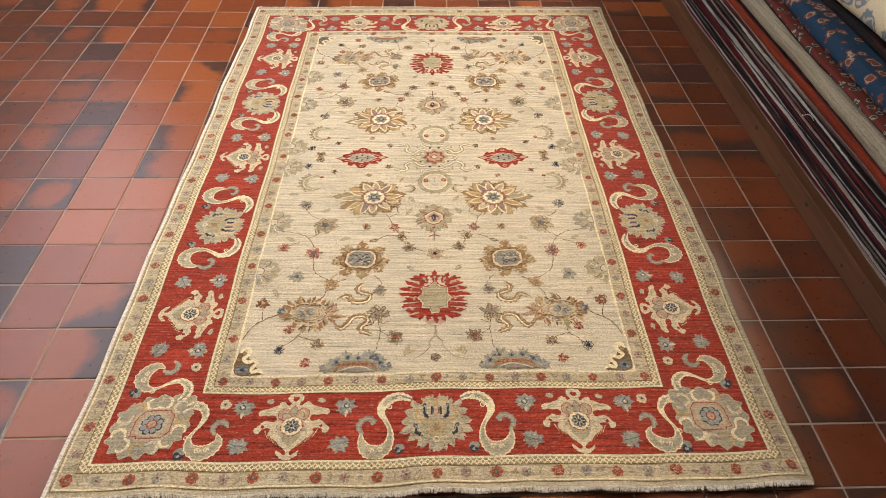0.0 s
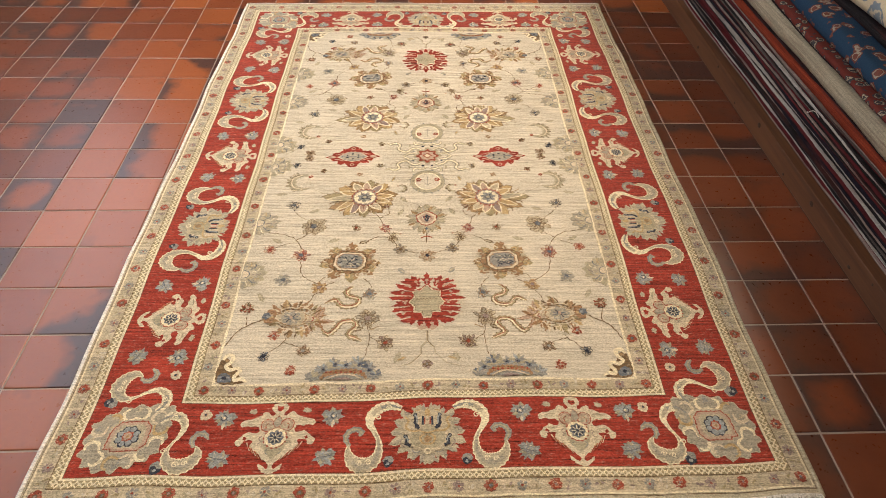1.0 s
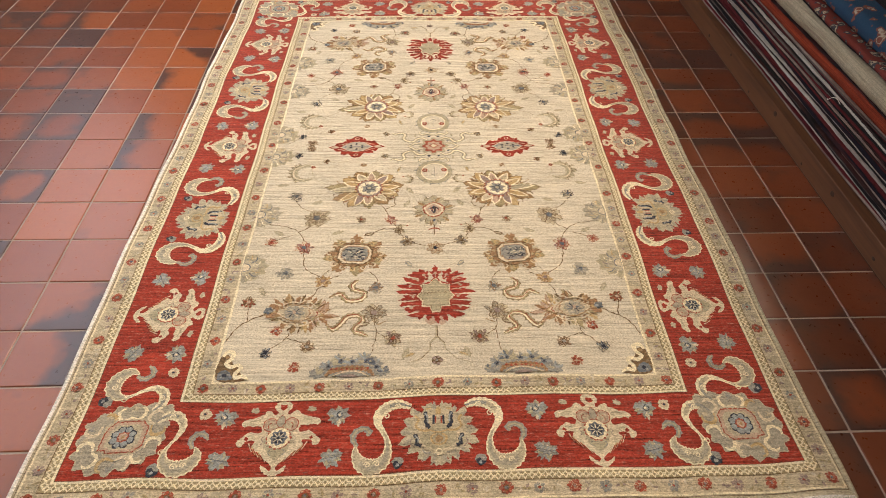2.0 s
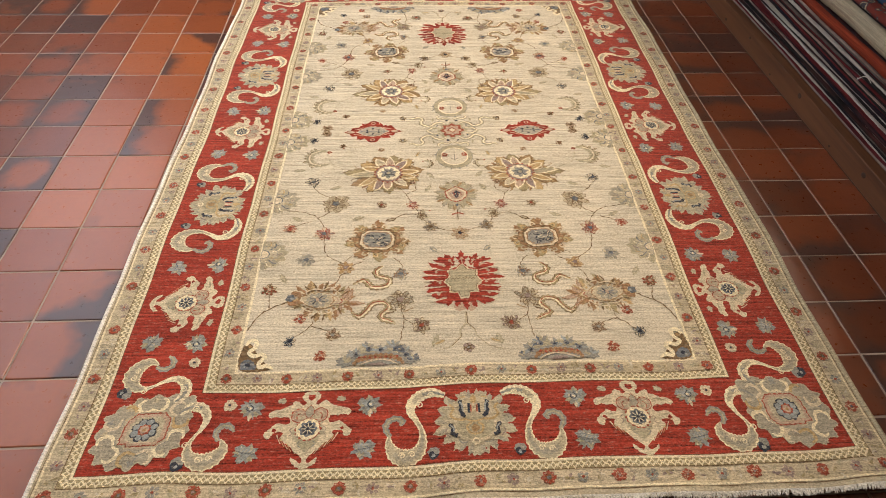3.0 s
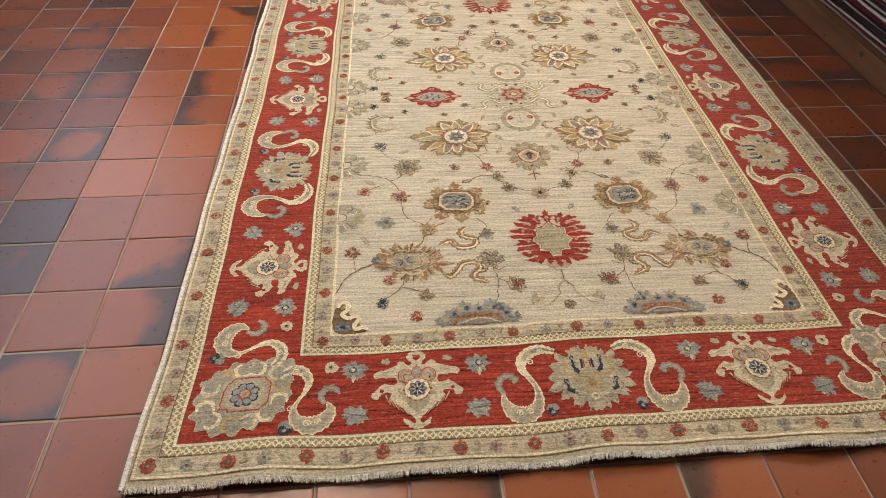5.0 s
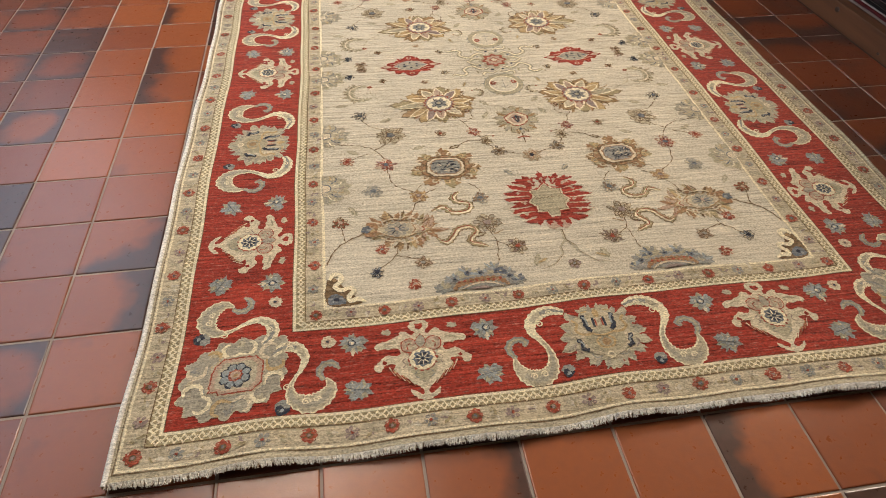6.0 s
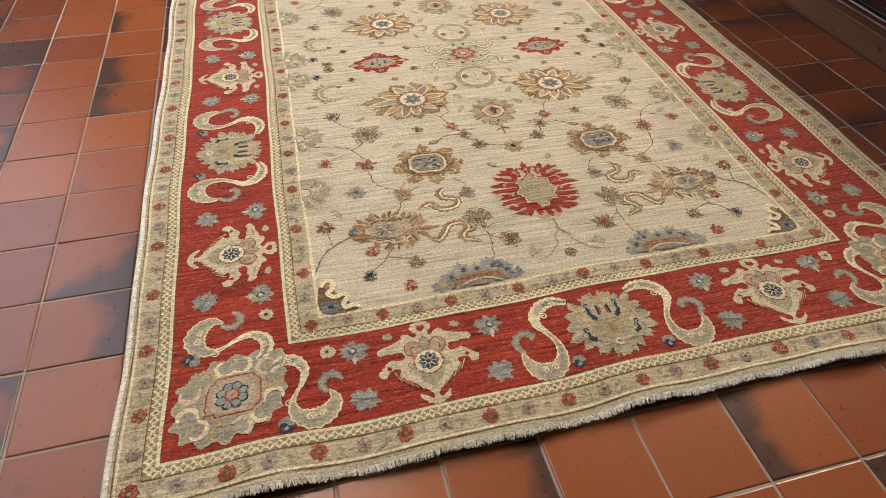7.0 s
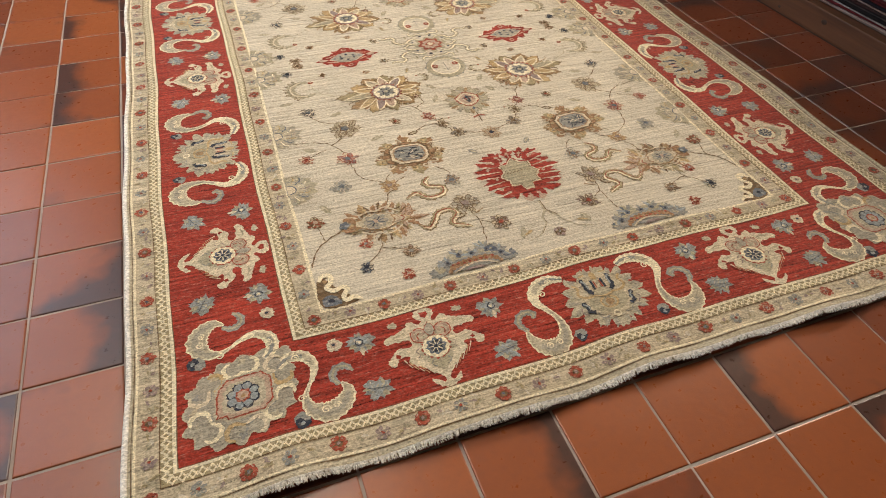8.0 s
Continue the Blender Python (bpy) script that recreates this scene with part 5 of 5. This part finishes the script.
for my in (1, -1):
    def V(v):
        return v if my > 0 else 2 * MID_V - v

    flame_medallion(V(0.458), my)
    brown_palmette(V(0.776), my)
    spray(0.002, V(0.626), 1, my, 0.024, "beige", "navy", 8, "tan")
    rosette(0.0, V(0.262), 0.013, "mauve", "grey", "brown", 5, "faded_rosette")
    f = Figure(0, V(0.30), my=my)
    f.stroke([(0, .062), (0, .030), (-.016, .010), (-.016, -.008), (-.040, -.034), (-.070, -.042)], [.007, .006, .0045, .004, .003, .002], "beige", 1, False)
    f.stroke([(0, .030), (.018, .010), (.020, -.006), (.046, -.034), (.076, -.042)], [.006, .0045, .004, .003, .002], "beige", 1, False)
    f.stroke([(.002, .062), (.002, .030), (.018, .010)], .0014, "brown", 2, False)
    f.stroke([(-.014, .010), (-.014, -.008), (-.036, -.032)], .0014, "brown", 2, False)
    f.done("forked_stem", "")
    for mx in (1, -1):
        red_u = -0.243
        if my > 0:
            red_pendant(mx * red_u, 1.092, mx)
        sunburst(mx * -0.190, V(0.880), mx, my)
        framed_palmette(mx * -0.211, V(0.608), mx, my)
        lily(mx * -0.336, V(0.414), mx, my)
        ribbon(mx * -0.212, V(0.372), mx, my, 0)
        ribbon(mx * -0.214, V(0.474), mx, my, 1)
        cloud_band(mx * -0.198, V(0.262), mx, my)
        corner_scroll(mx * -0.460, V(0.262), mx, my)
        half_palmette(mx * -0.472, V(0.770), mx, my, "ash")
        half_palmette(mx * -0.474, V(0.566), mx, my, "sage")
        half_palmette(mx * -0.476, V(1.040), mx, my, "sage")
        comma(mx * -0.398, V(0.962), mx, my)
        comma(mx * -0.088, V(0.705), mx, my, 0.42, "beige")
        comma(mx * -0.078, V(0.925), -mx, my, 0.42, "sage")
        spray(mx * -0.151, V(0.409), mx, my, 0.029, "ash", "mauve", 10, "brown")
        spray(mx * -0.150, V(0.490), mx, my, 0.021, "rust", "steel", 5, "grey")
        spray(mx * -0.102, V(0.330), mx, my, 0.022, "mauve", "brick", 7)
        spray(mx * -0.398, V(0.852), mx, my, 0.020, "ivory", "steel", 6, "navy")
        spray(mx * -0.329, V(0.757), mx, my, 0.036, "beige", "steel", 12, "sage")
        spray(mx * -0.348, V(0.640), mx, my, 0.024, "mauve", "steel", 7, "brick")
        spray(mx * -0.383, V(0.548), mx, my, 0.023, "ash", "steel", 6, "grey")
        spray(mx * -0.437, V(0.662), mx, my, 0.016, "pink", "brick", 5, "brick")
        spray(mx * -0.420, V(1.050), mx, my, 0.015, "grey", "navy", 5, "navy")
        spray(mx * -0.385, V(1.086), mx, my, 0.017, "pink", "brown", 6, "sage")
        spray(mx * -0.460, V(0.452), mx, my, 0.019, "brick", "pink", 6)
        spray(mx * -0.379, V(0.362), mx, my, 0.013, "brick", "grey", 7, "pink")
        spray(mx * -0.393, V(0.300), mx, my, 0.015, "blue", "navy", 5, "navy")
        spray(mx * -0.300, V(0.312), mx, my, 0.017, "pink", "grey", 6, "brown")
        spray(mx * -0.322, V(0.258), mx, my, 0.014, "brick", "pink", 7, "pink")
        spray(mx * -0.285, V(0.516), mx, my, 0.022, "gold", "mauve", 5, "tan")
        spray(mx * -0.120, V(0.840), mx, my, 0.011, "brick", "pink", 5)
        spray(mx * -0.120, V(0.742), mx, my, 0.018, "mauve", "pink", 5, "brick")
        spray(mx * -0.074, V(0.655), mx, my, 0.019, "grey", "brown", 6)
        spray(mx * -0.098, V(0.700), mx, my, 0.016, "beige", "brown", 5, "sage")
        spray(mx * -0.205, V(0.745), mx, my, 0.014, "pink", "brick", 5, "mauve")
        spray(mx * -0.330, V(1.020), mx, my, 0.011, "brick", "brown", 5)
        spray(mx * -0.150, V(1.040), mx, my, 0.012, "beige", "grey", 5, "sage")
        spray(mx * -0.215, V(0.995), mx, my, 0.010, "pink", "beige", 4, "tan")
        twig([(-0.490, 0.330), (-0.474, 0.372), (-0.452, 0.392), (-0.410, 0.416)], mx, my, 0.0042)
        twig([(-0.452, 0.394), (-0.460, 0.440)], mx, my)
        twig([(-0.345, 0.372), (-0.352, 0.340), (-0.376, 0.318), (-0.392, 0.306)], mx, my)
        twig([(-0.352, 0.340), (-0.322, 0.330), (-0.300, 0.316)], mx, my)
        twig([(-0.310, 0.450), (-0.296, 0.490), (-0.272, 0.512), (-0.330, 0.560), (-0.345, 0.610), (-0.344, 0.640)], mx, my)
        twig([(-0.285, 0.512), (-0.246, 0.535)], mx, my)
        twig([(-0.344, 0.650), (-0.372, 0.700), (-0.402, 0.722), (-0.470, 0.735)], mx, my)
        twig([(-0.372, 0.700), (-0.345, 0.722), (-0.334, 0.745)], mx, my)
        twig([(-0.384, 0.690), (-0.432, 0.668)], mx, my)
        twig([(-0.150, 0.384), (-0.142, 0.350), (-0.146, 0.320), (-0.150, 0.292)], mx, my)
        twig([(-0.143, 0.352), (-0.120, 0.336)], mx, my)
        twig([(-0.143, 0.372), (-0.122, 0.384)], mx, my, 0.0036, "tan")
        twig([(0.0, 0.630), (-0.040, 0.642), (-0.074, 0.656), (-0.096, 0.692), (-0.118, 0.738), (-0.140, 0.790), (-0.160, 0.820)], mx, my)
        twig([(-0.098, 0.705), (-0.140, 0.706), (-0.170, 0.688)], mx, my)
        twig([(-0.140, 0.790), (-0.112, 0.806), (-0.118, 0.838)], mx, my)
        twig([(-0.238, 0.540), (-0.270, 0.556), (-0.286, 0.536)], mx, my, 0.0024)
        twig([(-0.398, 0.836), (-0.372, 0.800), (-0.340, 0.782)], mx, my, 0.0024)
        twig([(-0.300, 0.900), (-0.352, 0.930), (-0.372, 0.985)], mx, my, 0.0024, "sage")
        twig([(-0.250, 1.020), (-0.300, 1.012), (-0.350, 1.030)], mx, my, 0.0022, "sage")
        twig([(-0.490, 1.072), (-0.465, 1.092), (-0.430, 1.060)], mx, my, 0.0026, "sage")
        twig([(-0.170, 0.545), (-0.150, 0.525), (-0.148, 0.505)], mx, my, 0.0026)
        for u, v, a, c in ((-0.050, 0.285, 200, "beige"), (-0.066, 0.300, 250, "sage"), (-0.085, 0.800, 60, "sage"), (-0.060, 0.560, 130, "grey"), (-0.160, 0.380, 200, "brown"),
                           (-0.410, 0.690, 150, "sage"), (-0.350, 0.820, 20, "sage"), (-0.460, 0.900, 10, "sage"), (-0.440, 0.500, -60, "sage"), (-0.250, 0.700, 200, "sage"),
                           (-0.165, 0.690, 200, "brown"), (-0.110, 0.960, 70, "beige"), (-0.060, 0.860, 130, "sage")):
            little_leaf(mx * u, V(v), a, mx, my, 0.030 if c != "sage" else 0.034, c)
centre_piece()

# ---------------------------------------------------------------- timber rail and the pile of rugs
RAIL_X, PILE_X = 1.183, 1.200
rail = thing("timber_rail", "stained pine rail with dark knots edging the rug platform", "timber rail", at=ROOM)
# added dark strip, stands for the shadow line under the board
part("gap_shade_strip", boxed(RAIL_X + 0.004, RAIL_X + 0.034, -1.2, 4.6, 0.0, 0.005), GAP_SHADE, rail, "dark strip standing for the shaded gap under the board")
rail_board = part("board", boxed(RAIL_X, RAIL_X + 0.038, -1.2, 4.6, 0.005, 0.079, bevel=0.004), WOOD, rail)
rnd = random.Random(5)
for y, z, r in ((1.251, 0.056, 0.0085), (1.019, 0.022, 0.004), (0.841, 0.048, 0.0075), (1.451, 0.021, 0.004), (1.877, 0.026, 0.006), (0.594, 0.030, 0.005), (0.50, 0.062, 0.004), (1.66, 0.055, 0.005), (0.15, 0.04, 0.006)):
    bm = bmesh.new()
    bmesh.ops.create_uvsphere(bm, u_segments=14, v_segments=8, radius=1.0, matrix=Matrix.Translation((RAIL_X, y, z)) @ Matrix.Diagonal((0.0015, r * rnd.uniform(0.9, 1.5), r, 1)))
    part("knot", bm, KNOT, rail_board, "dark round knot", True)
platform = thing("platform", "low plank platform under the rug pile", "platform", at=ROOM)
for k in range(6):
    part("plank", boxed(RAIL_X + 0.042 + k * 0.16, RAIL_X + 0.198 + k * 0.16, -1.2, 4.6, 0.052, 0.079, bevel=0.002), WOOD, platform)

PILE = {
    "pink": pile_wool("pile_pinkish_white", (0.46, 0.37, 0.33), (0.20, 0.12, 0.11)),
    "white": pile_wool("pile_white", (0.62, 0.59, 0.55), (0.36, 0.34, 0.33)),
    "grey": pile_wool("pile_grey", (0.19, 0.16, 0.15), (0.06, 0.050, 0.050)),
    "black": pile_wool("pile_black", (0.014, 0.012, 0.014), (0.035, 0.03, 0.032)),
    "maroon": pile_wool("pile_maroon", (0.17, 0.024, 0.030), (0.045, 0.014, 0.018)),
    "navy": pile_wool("pile_navy", (0.014, 0.015, 0.026), (0.03, 0.018, 0.02)),
    "orange": pile_wool("pile_orange_red", (0.34, 0.062, 0.028), (0.13, 0.022, 0.015)),
    "cream": pile_wool("pile_cream", (0.50, 0.44, 0.33), (0.28, 0.245, 0.18)),
}


def figured(name, ground, motif, light, scale):
    """A figured rug seen from above: clouded flowers on a ground."""
    m, nt, bsdf = material(name, 0.95)
    co = coords(nt)
    cell = node(nt, "ShaderNodeTexVoronoi", Scale=scale)
    nt.links.new(co, cell.inputs["Vector"])
    n1, n2 = noise_at(nt, co, scale * 1.7, 2), noise_at(nt, co, 240, 2)
    fig = math_node(nt, "ADD", cell.outputs["Distance"], math_node(nt, "MULTIPLY", math_node(nt, "SUBTRACT", n1, 0.31), 0.95))
    base = blend(nt, spread(nt, fig, 0.58, 0.61, 1, 0), ground, motif)
    base = blend(nt, spread(nt, fig, 0.46, 0.49, 1, 0), base, light)
    base = blend(nt, spread(nt, fig, 0.37, 0.40, 1, 0), base, motif)
    base = blend(nt, spread(nt, n2, 0.3, 0.7, 0, 0.3), base, tuple(c * 0.5 for c in ground))
    nt.links.new(base, bsdf.inputs["Base Color"])
    bsdf.inputs["Specular IOR Level"].default_value = 0.1
    bump(nt, bsdf, n2, 0.6, 0.004)
    return m


PILE["figured_red"] = figured("pile_figured_red", (0.13, 0.03, 0.025), (0.04, 0.05, 0.06), (0.36, 0.31, 0.22), 34)
PILE["figured_blue"] = figured("pile_figured_blue", (0.020, 0.048, 0.092), (0.17, 0.060, 0.040), (0.33, 0.28, 0.22), 23)
PILE["figured_cream"] = figured("pile_figured_cream", (0.66, 0.57, 0.40), (0.17, 0.23, 0.29), (0.56, 0.50, 0.38), 9)

# colour, thickness, how far its edge stands back, label words
LAYERS = [
    ("pink", 0.0103, 0.0055, "pinkish-white"), ("maroon", 0.008, 0.0050, "dark maroon"), ("white", 0.0046, 0.0055, "off-white"), ("black", 0.010, 0.0050, "black"),
    ("grey", 0.0057, 0.0055, "grey"), ("black", 0.009, 0.0050, "charcoal"), ("pink", 0.0046, 0.0055, "pale pink-edged"), ("navy", 0.011, 0.0050, "navy"),
    ("maroon", 0.0046, 0.0045, "maroon"), ("maroon", 0.014, 0.0050, "maroon"), ("white", 0.0057, 0.0035, "off-white"), ("black", 0.009, 0.0040, "black"),
    ("white", 0.0046, 0.0035, "white-edged"), ("navy", 0.013, 0.0050, "navy"), ("maroon", 0.0060, 0.0045, "maroon"), ("black", 0.006, 0.0040, "black"), ("pink", 0.0034, 0.0042, "grey-pink"), ("black", 0.0066, 0.0036, "black"), ("maroon", 0.009, 0.0030, "dark maroon"),
    ("grey", 0.0036, 0.0036, "grey"), ("black", 0.0104, 0.0040, "black"), ("white", 0.0057, 0.0025, "white-edged"), ("black", 0.007, 0.0030, "charcoal"), ("maroon", 0.0074, 0.0034, "maroon"), ("grey", 0.0036, 0.0026, "pale grey-edged"), ("pink", 0.0057, 0.0025, "pale grey"),
    ("orange", 0.028, -0.0100, "orange-red"), ("black", 0.004, 0.0020, "black-edged"), ("cream", 0.066, -0.0120, "cream"), ("black", 0.006, 0.0040, "black-edged"),
    # last black layer is no rug, added for the shadow gap under the roll
    ("figured_red", 0.024, -0.0020, "red figured"), ("figured_blue", 0.046, 0.0180, "blue floral"), ("black", 0.030, 0.0850, "black"),
]


def folded_rug(z_of, thick, back, mat, label, seed, y0=-1.15, y1=4.5, x_back=2.12, lumps=0.004):
    """One rug of the pile, folded, its rounded fold facing the aisle."""
    rnd = random.Random(seed)
    p = [rnd.uniform(0, 6.28) for _ in range(5)]
    bm = bmesh.new()
    n, q = 260, 9
    prev = None
    for i in range(n + 1):
        y = y0 + (y1 - y0) * i / n
        front = PILE_X + 0.006 + back + lumps * (math.sin(2.1 * y + p[0]) + 0.6 * math.sin(6.3 * y + p[1]) + 0.3 * math.sin(17 * y + p[4]) + rnd.uniform(-0.22, 0.22))
        lo, hi = z_of(y)
        mid, half = (lo + hi) / 2, (hi - lo) / 2
        loop = [(x_back, lo)]
        for k in range(q + 1):
            a = -math.pi / 2 + math.pi * k / q
            loop.append((front + half * 0.9 * (1 - math.cos(a)), mid + half * math.sin(a)))
        loop.append((x_back, hi))
        row = [bm.verts.new((x, y, z)) for x, z in loop]
        if prev:
            for k in range(len(row) - 1):
                bm.faces.new((prev[k], row[k], row[k + 1], prev[k + 1]))
            bm.faces.new((prev[-1], row[-1], row[0], prev[0]))
        else:
            bm.faces.new(row)
        prev = row
    bm.faces.new(list(reversed(prev)))
    bmesh.ops.recalc_face_normals(bm, faces=bm.faces)
    ob = new("folded_rug", to_mesh(bm, "folded_rug", mat, True))
    ob.matrix_world = ROOM
    return tagged(ob, label, "rug", group="rugs in the pile")


def stack_up():
    def height(k, y):
        z = 0.080
        for j in range(k):
            t = LAYERS[j][1]
            z += t * (1 + 0.22 * math.sin(1.7 * y + j * 2.4) + 0.12 * math.sin(4.9 * y + j * 1.3))
        return z

    for k, (colour, thick, back, word) in enumerate(LAYERS):
        folded_rug(lambda y, k=k: (height(k, y) + 0.0006, height(k + 1, y) - 0.0006), thick, back, PILE[colour],
                   f"{word} layer in a tall pile of folded wool rugs", 20 + k)
    top = len(LAYERS)
    folded_rug(lambda y: (height(top, y) + 0.001, height(top, y) + 0.15 + 0.01 * math.sin(3 * y)), 0.15, 0.060, PILE["figured_cream"],
               "cream rug with blue scrolls rolled on top of the pile", 77)
    bm = bmesh.new()
    prev = None
    base = Vector((PILE_X + 0.004, 1.02, 0.238))
    for i in range(9):
        t = i / 8
        c = base + Vector((-0.016 * math.sin(t * 2.6), 0.05 * t, 0.012 * math.sin(t * 5)))
        loop = [bm.verts.new(c + Vector((0.0, 0.0012 * math.cos(a), 0.0012 * math.sin(a)))) for a in (0, 1.57, 3.14, 4.71)]
        if prev:
            for k in range(4):
                bm.faces.new((prev[k], prev[(k + 1) % 4], loop[(k + 1) % 4], loop[k]))
        prev = loop
    ob = new("loose_thread", to_mesh(bm, "loose_thread", WOOL["white"]))
    ob.matrix_world = ROOM
    tagged(ob, "white loose thread hanging from a rug in the pile", "thread")


stack_up()

# ---------------------------------------------------------------- floor tiles
PITCH, PITCH_Y, GX, GY, HALF, HALF_Y = 0.15476, 0.1541, 0.8874, 1.347, 0.0752, 0.0749

# tones of each kind of tile: scorched towards x, towards y, how much; clay with shade put in, scorched rim
TILE_TONES = {
    # k, w, n and u: clay browned for shade by rail and window wall
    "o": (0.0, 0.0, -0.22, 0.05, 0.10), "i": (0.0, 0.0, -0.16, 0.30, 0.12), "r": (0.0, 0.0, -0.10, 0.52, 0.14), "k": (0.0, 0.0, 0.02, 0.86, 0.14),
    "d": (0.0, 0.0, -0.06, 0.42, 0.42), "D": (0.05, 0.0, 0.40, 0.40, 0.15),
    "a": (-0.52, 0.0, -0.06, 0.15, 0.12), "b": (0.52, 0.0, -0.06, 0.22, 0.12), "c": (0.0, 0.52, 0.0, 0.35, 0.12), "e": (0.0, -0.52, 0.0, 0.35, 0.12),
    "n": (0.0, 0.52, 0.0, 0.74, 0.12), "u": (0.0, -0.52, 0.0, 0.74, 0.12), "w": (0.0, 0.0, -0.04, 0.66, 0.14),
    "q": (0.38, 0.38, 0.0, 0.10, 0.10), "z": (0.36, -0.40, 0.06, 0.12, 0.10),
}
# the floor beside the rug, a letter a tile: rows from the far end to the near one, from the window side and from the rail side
# brown letters by the wall stand for floor that misses the window's reflection
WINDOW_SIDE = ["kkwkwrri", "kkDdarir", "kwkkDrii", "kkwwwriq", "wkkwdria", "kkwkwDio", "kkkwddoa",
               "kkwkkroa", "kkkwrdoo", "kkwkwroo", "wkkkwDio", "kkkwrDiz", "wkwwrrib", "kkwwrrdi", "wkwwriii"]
# brown letters put the shade of the rail strip into the tiles
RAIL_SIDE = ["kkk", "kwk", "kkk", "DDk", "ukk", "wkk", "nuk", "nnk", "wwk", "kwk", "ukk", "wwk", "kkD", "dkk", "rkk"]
NEAR_END = ["iroobooairkidkk", "riordroociirkkr", "roaioroidirodrk"]


def tile_kind(i, j, rnd):
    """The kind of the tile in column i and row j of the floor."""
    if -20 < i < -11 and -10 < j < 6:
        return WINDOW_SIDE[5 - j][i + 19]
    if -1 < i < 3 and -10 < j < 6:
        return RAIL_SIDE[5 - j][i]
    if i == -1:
        # column beside the rug browned too, for the dim strip by the rail
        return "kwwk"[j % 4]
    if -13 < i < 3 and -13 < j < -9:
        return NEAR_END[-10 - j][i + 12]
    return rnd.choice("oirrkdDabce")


def tile_shape():
    """Top, softened edges and sides of one tile: points, faces, and the place in the tile."""
    pts, faces, place = [], [], []
    for inset, z in ((0.0, -0.012), (0.0, -0.0017), (0.0008, -0.0005), (0.0024, 0.0)):
        h = HALF - inset
        for sx, sy in ((-1, -1), (1, -1), (1, 1), (-1, 1)):
            pts.append((sx * h, sy * (h + HALF_Y - HALF), z))
            place.append((sx, sy))
    for k in range(3):
        for j in range(4):
            a, b = 4 * k + j, 4 * k + (j + 1) % 4
            faces.append((a, b, b + 4, a + 4))
    faces.append((12, 13, 14, 15))
    return pts, faces, place


def tile_mesh(name, spots):
    pts, faces, place = tile_shape()
    P, F, A, B, C = [], [], [], [], []
    for x, y, z, number, letter in spots:
        o = len(P)
        P += [(px + x, py + y, pz + z) for px, py, pz in pts]
        F += [tuple(i + o for i in f) for f in faces]
        A += [c for sx, sy in place for c in (sx, sy, number)]
        gx, gy, much, clay, rim = TILE_TONES[letter]
        B += [gx, gy, much] * len(pts)
        C += [clay, rim, 0.0] * len(pts)
    me = bpy.data.meshes.new(name)
    me.from_pydata(P, [], F)
    me.materials.append(TILE)
    for key, values in (("tile_place", A), ("firing", B), ("clay_shade", C)):
        me.attributes.new(key, "FLOAT_VECTOR", "POINT").data.foreach_set("vector", values)
    me.update()
    return me


rnd = random.Random(11)
one = {letter: tile_mesh("floor_tile", [(0, 0, 0, 0, letter)]) for letter in TILE_TONES}
rest = []
for i in range(-26, 15):
    for j in range(-24, 26):
        x, y = GX + (i + 0.5) * PITCH, GY + (j + 0.5) * PITCH_Y
        if not (X0 + 0.08 < x < X1 - 0.08 and Y0 + 0.08 < y < Y1 - 0.08):
            continue
        z = rnd.uniform(-0.0007, 0.0003)
        number = rnd.random()
        letter = tile_kind(i, j, rnd)
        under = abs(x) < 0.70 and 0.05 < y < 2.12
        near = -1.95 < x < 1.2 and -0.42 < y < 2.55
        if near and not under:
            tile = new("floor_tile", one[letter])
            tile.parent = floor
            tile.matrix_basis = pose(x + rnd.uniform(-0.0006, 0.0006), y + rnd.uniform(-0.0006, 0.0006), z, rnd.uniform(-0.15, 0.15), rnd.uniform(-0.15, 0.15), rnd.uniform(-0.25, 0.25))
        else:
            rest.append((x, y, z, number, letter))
far = new("outlying_tiles", tile_mesh("outlying_tiles", rest))
far.parent = floor
tagged(far, kind="stuff")
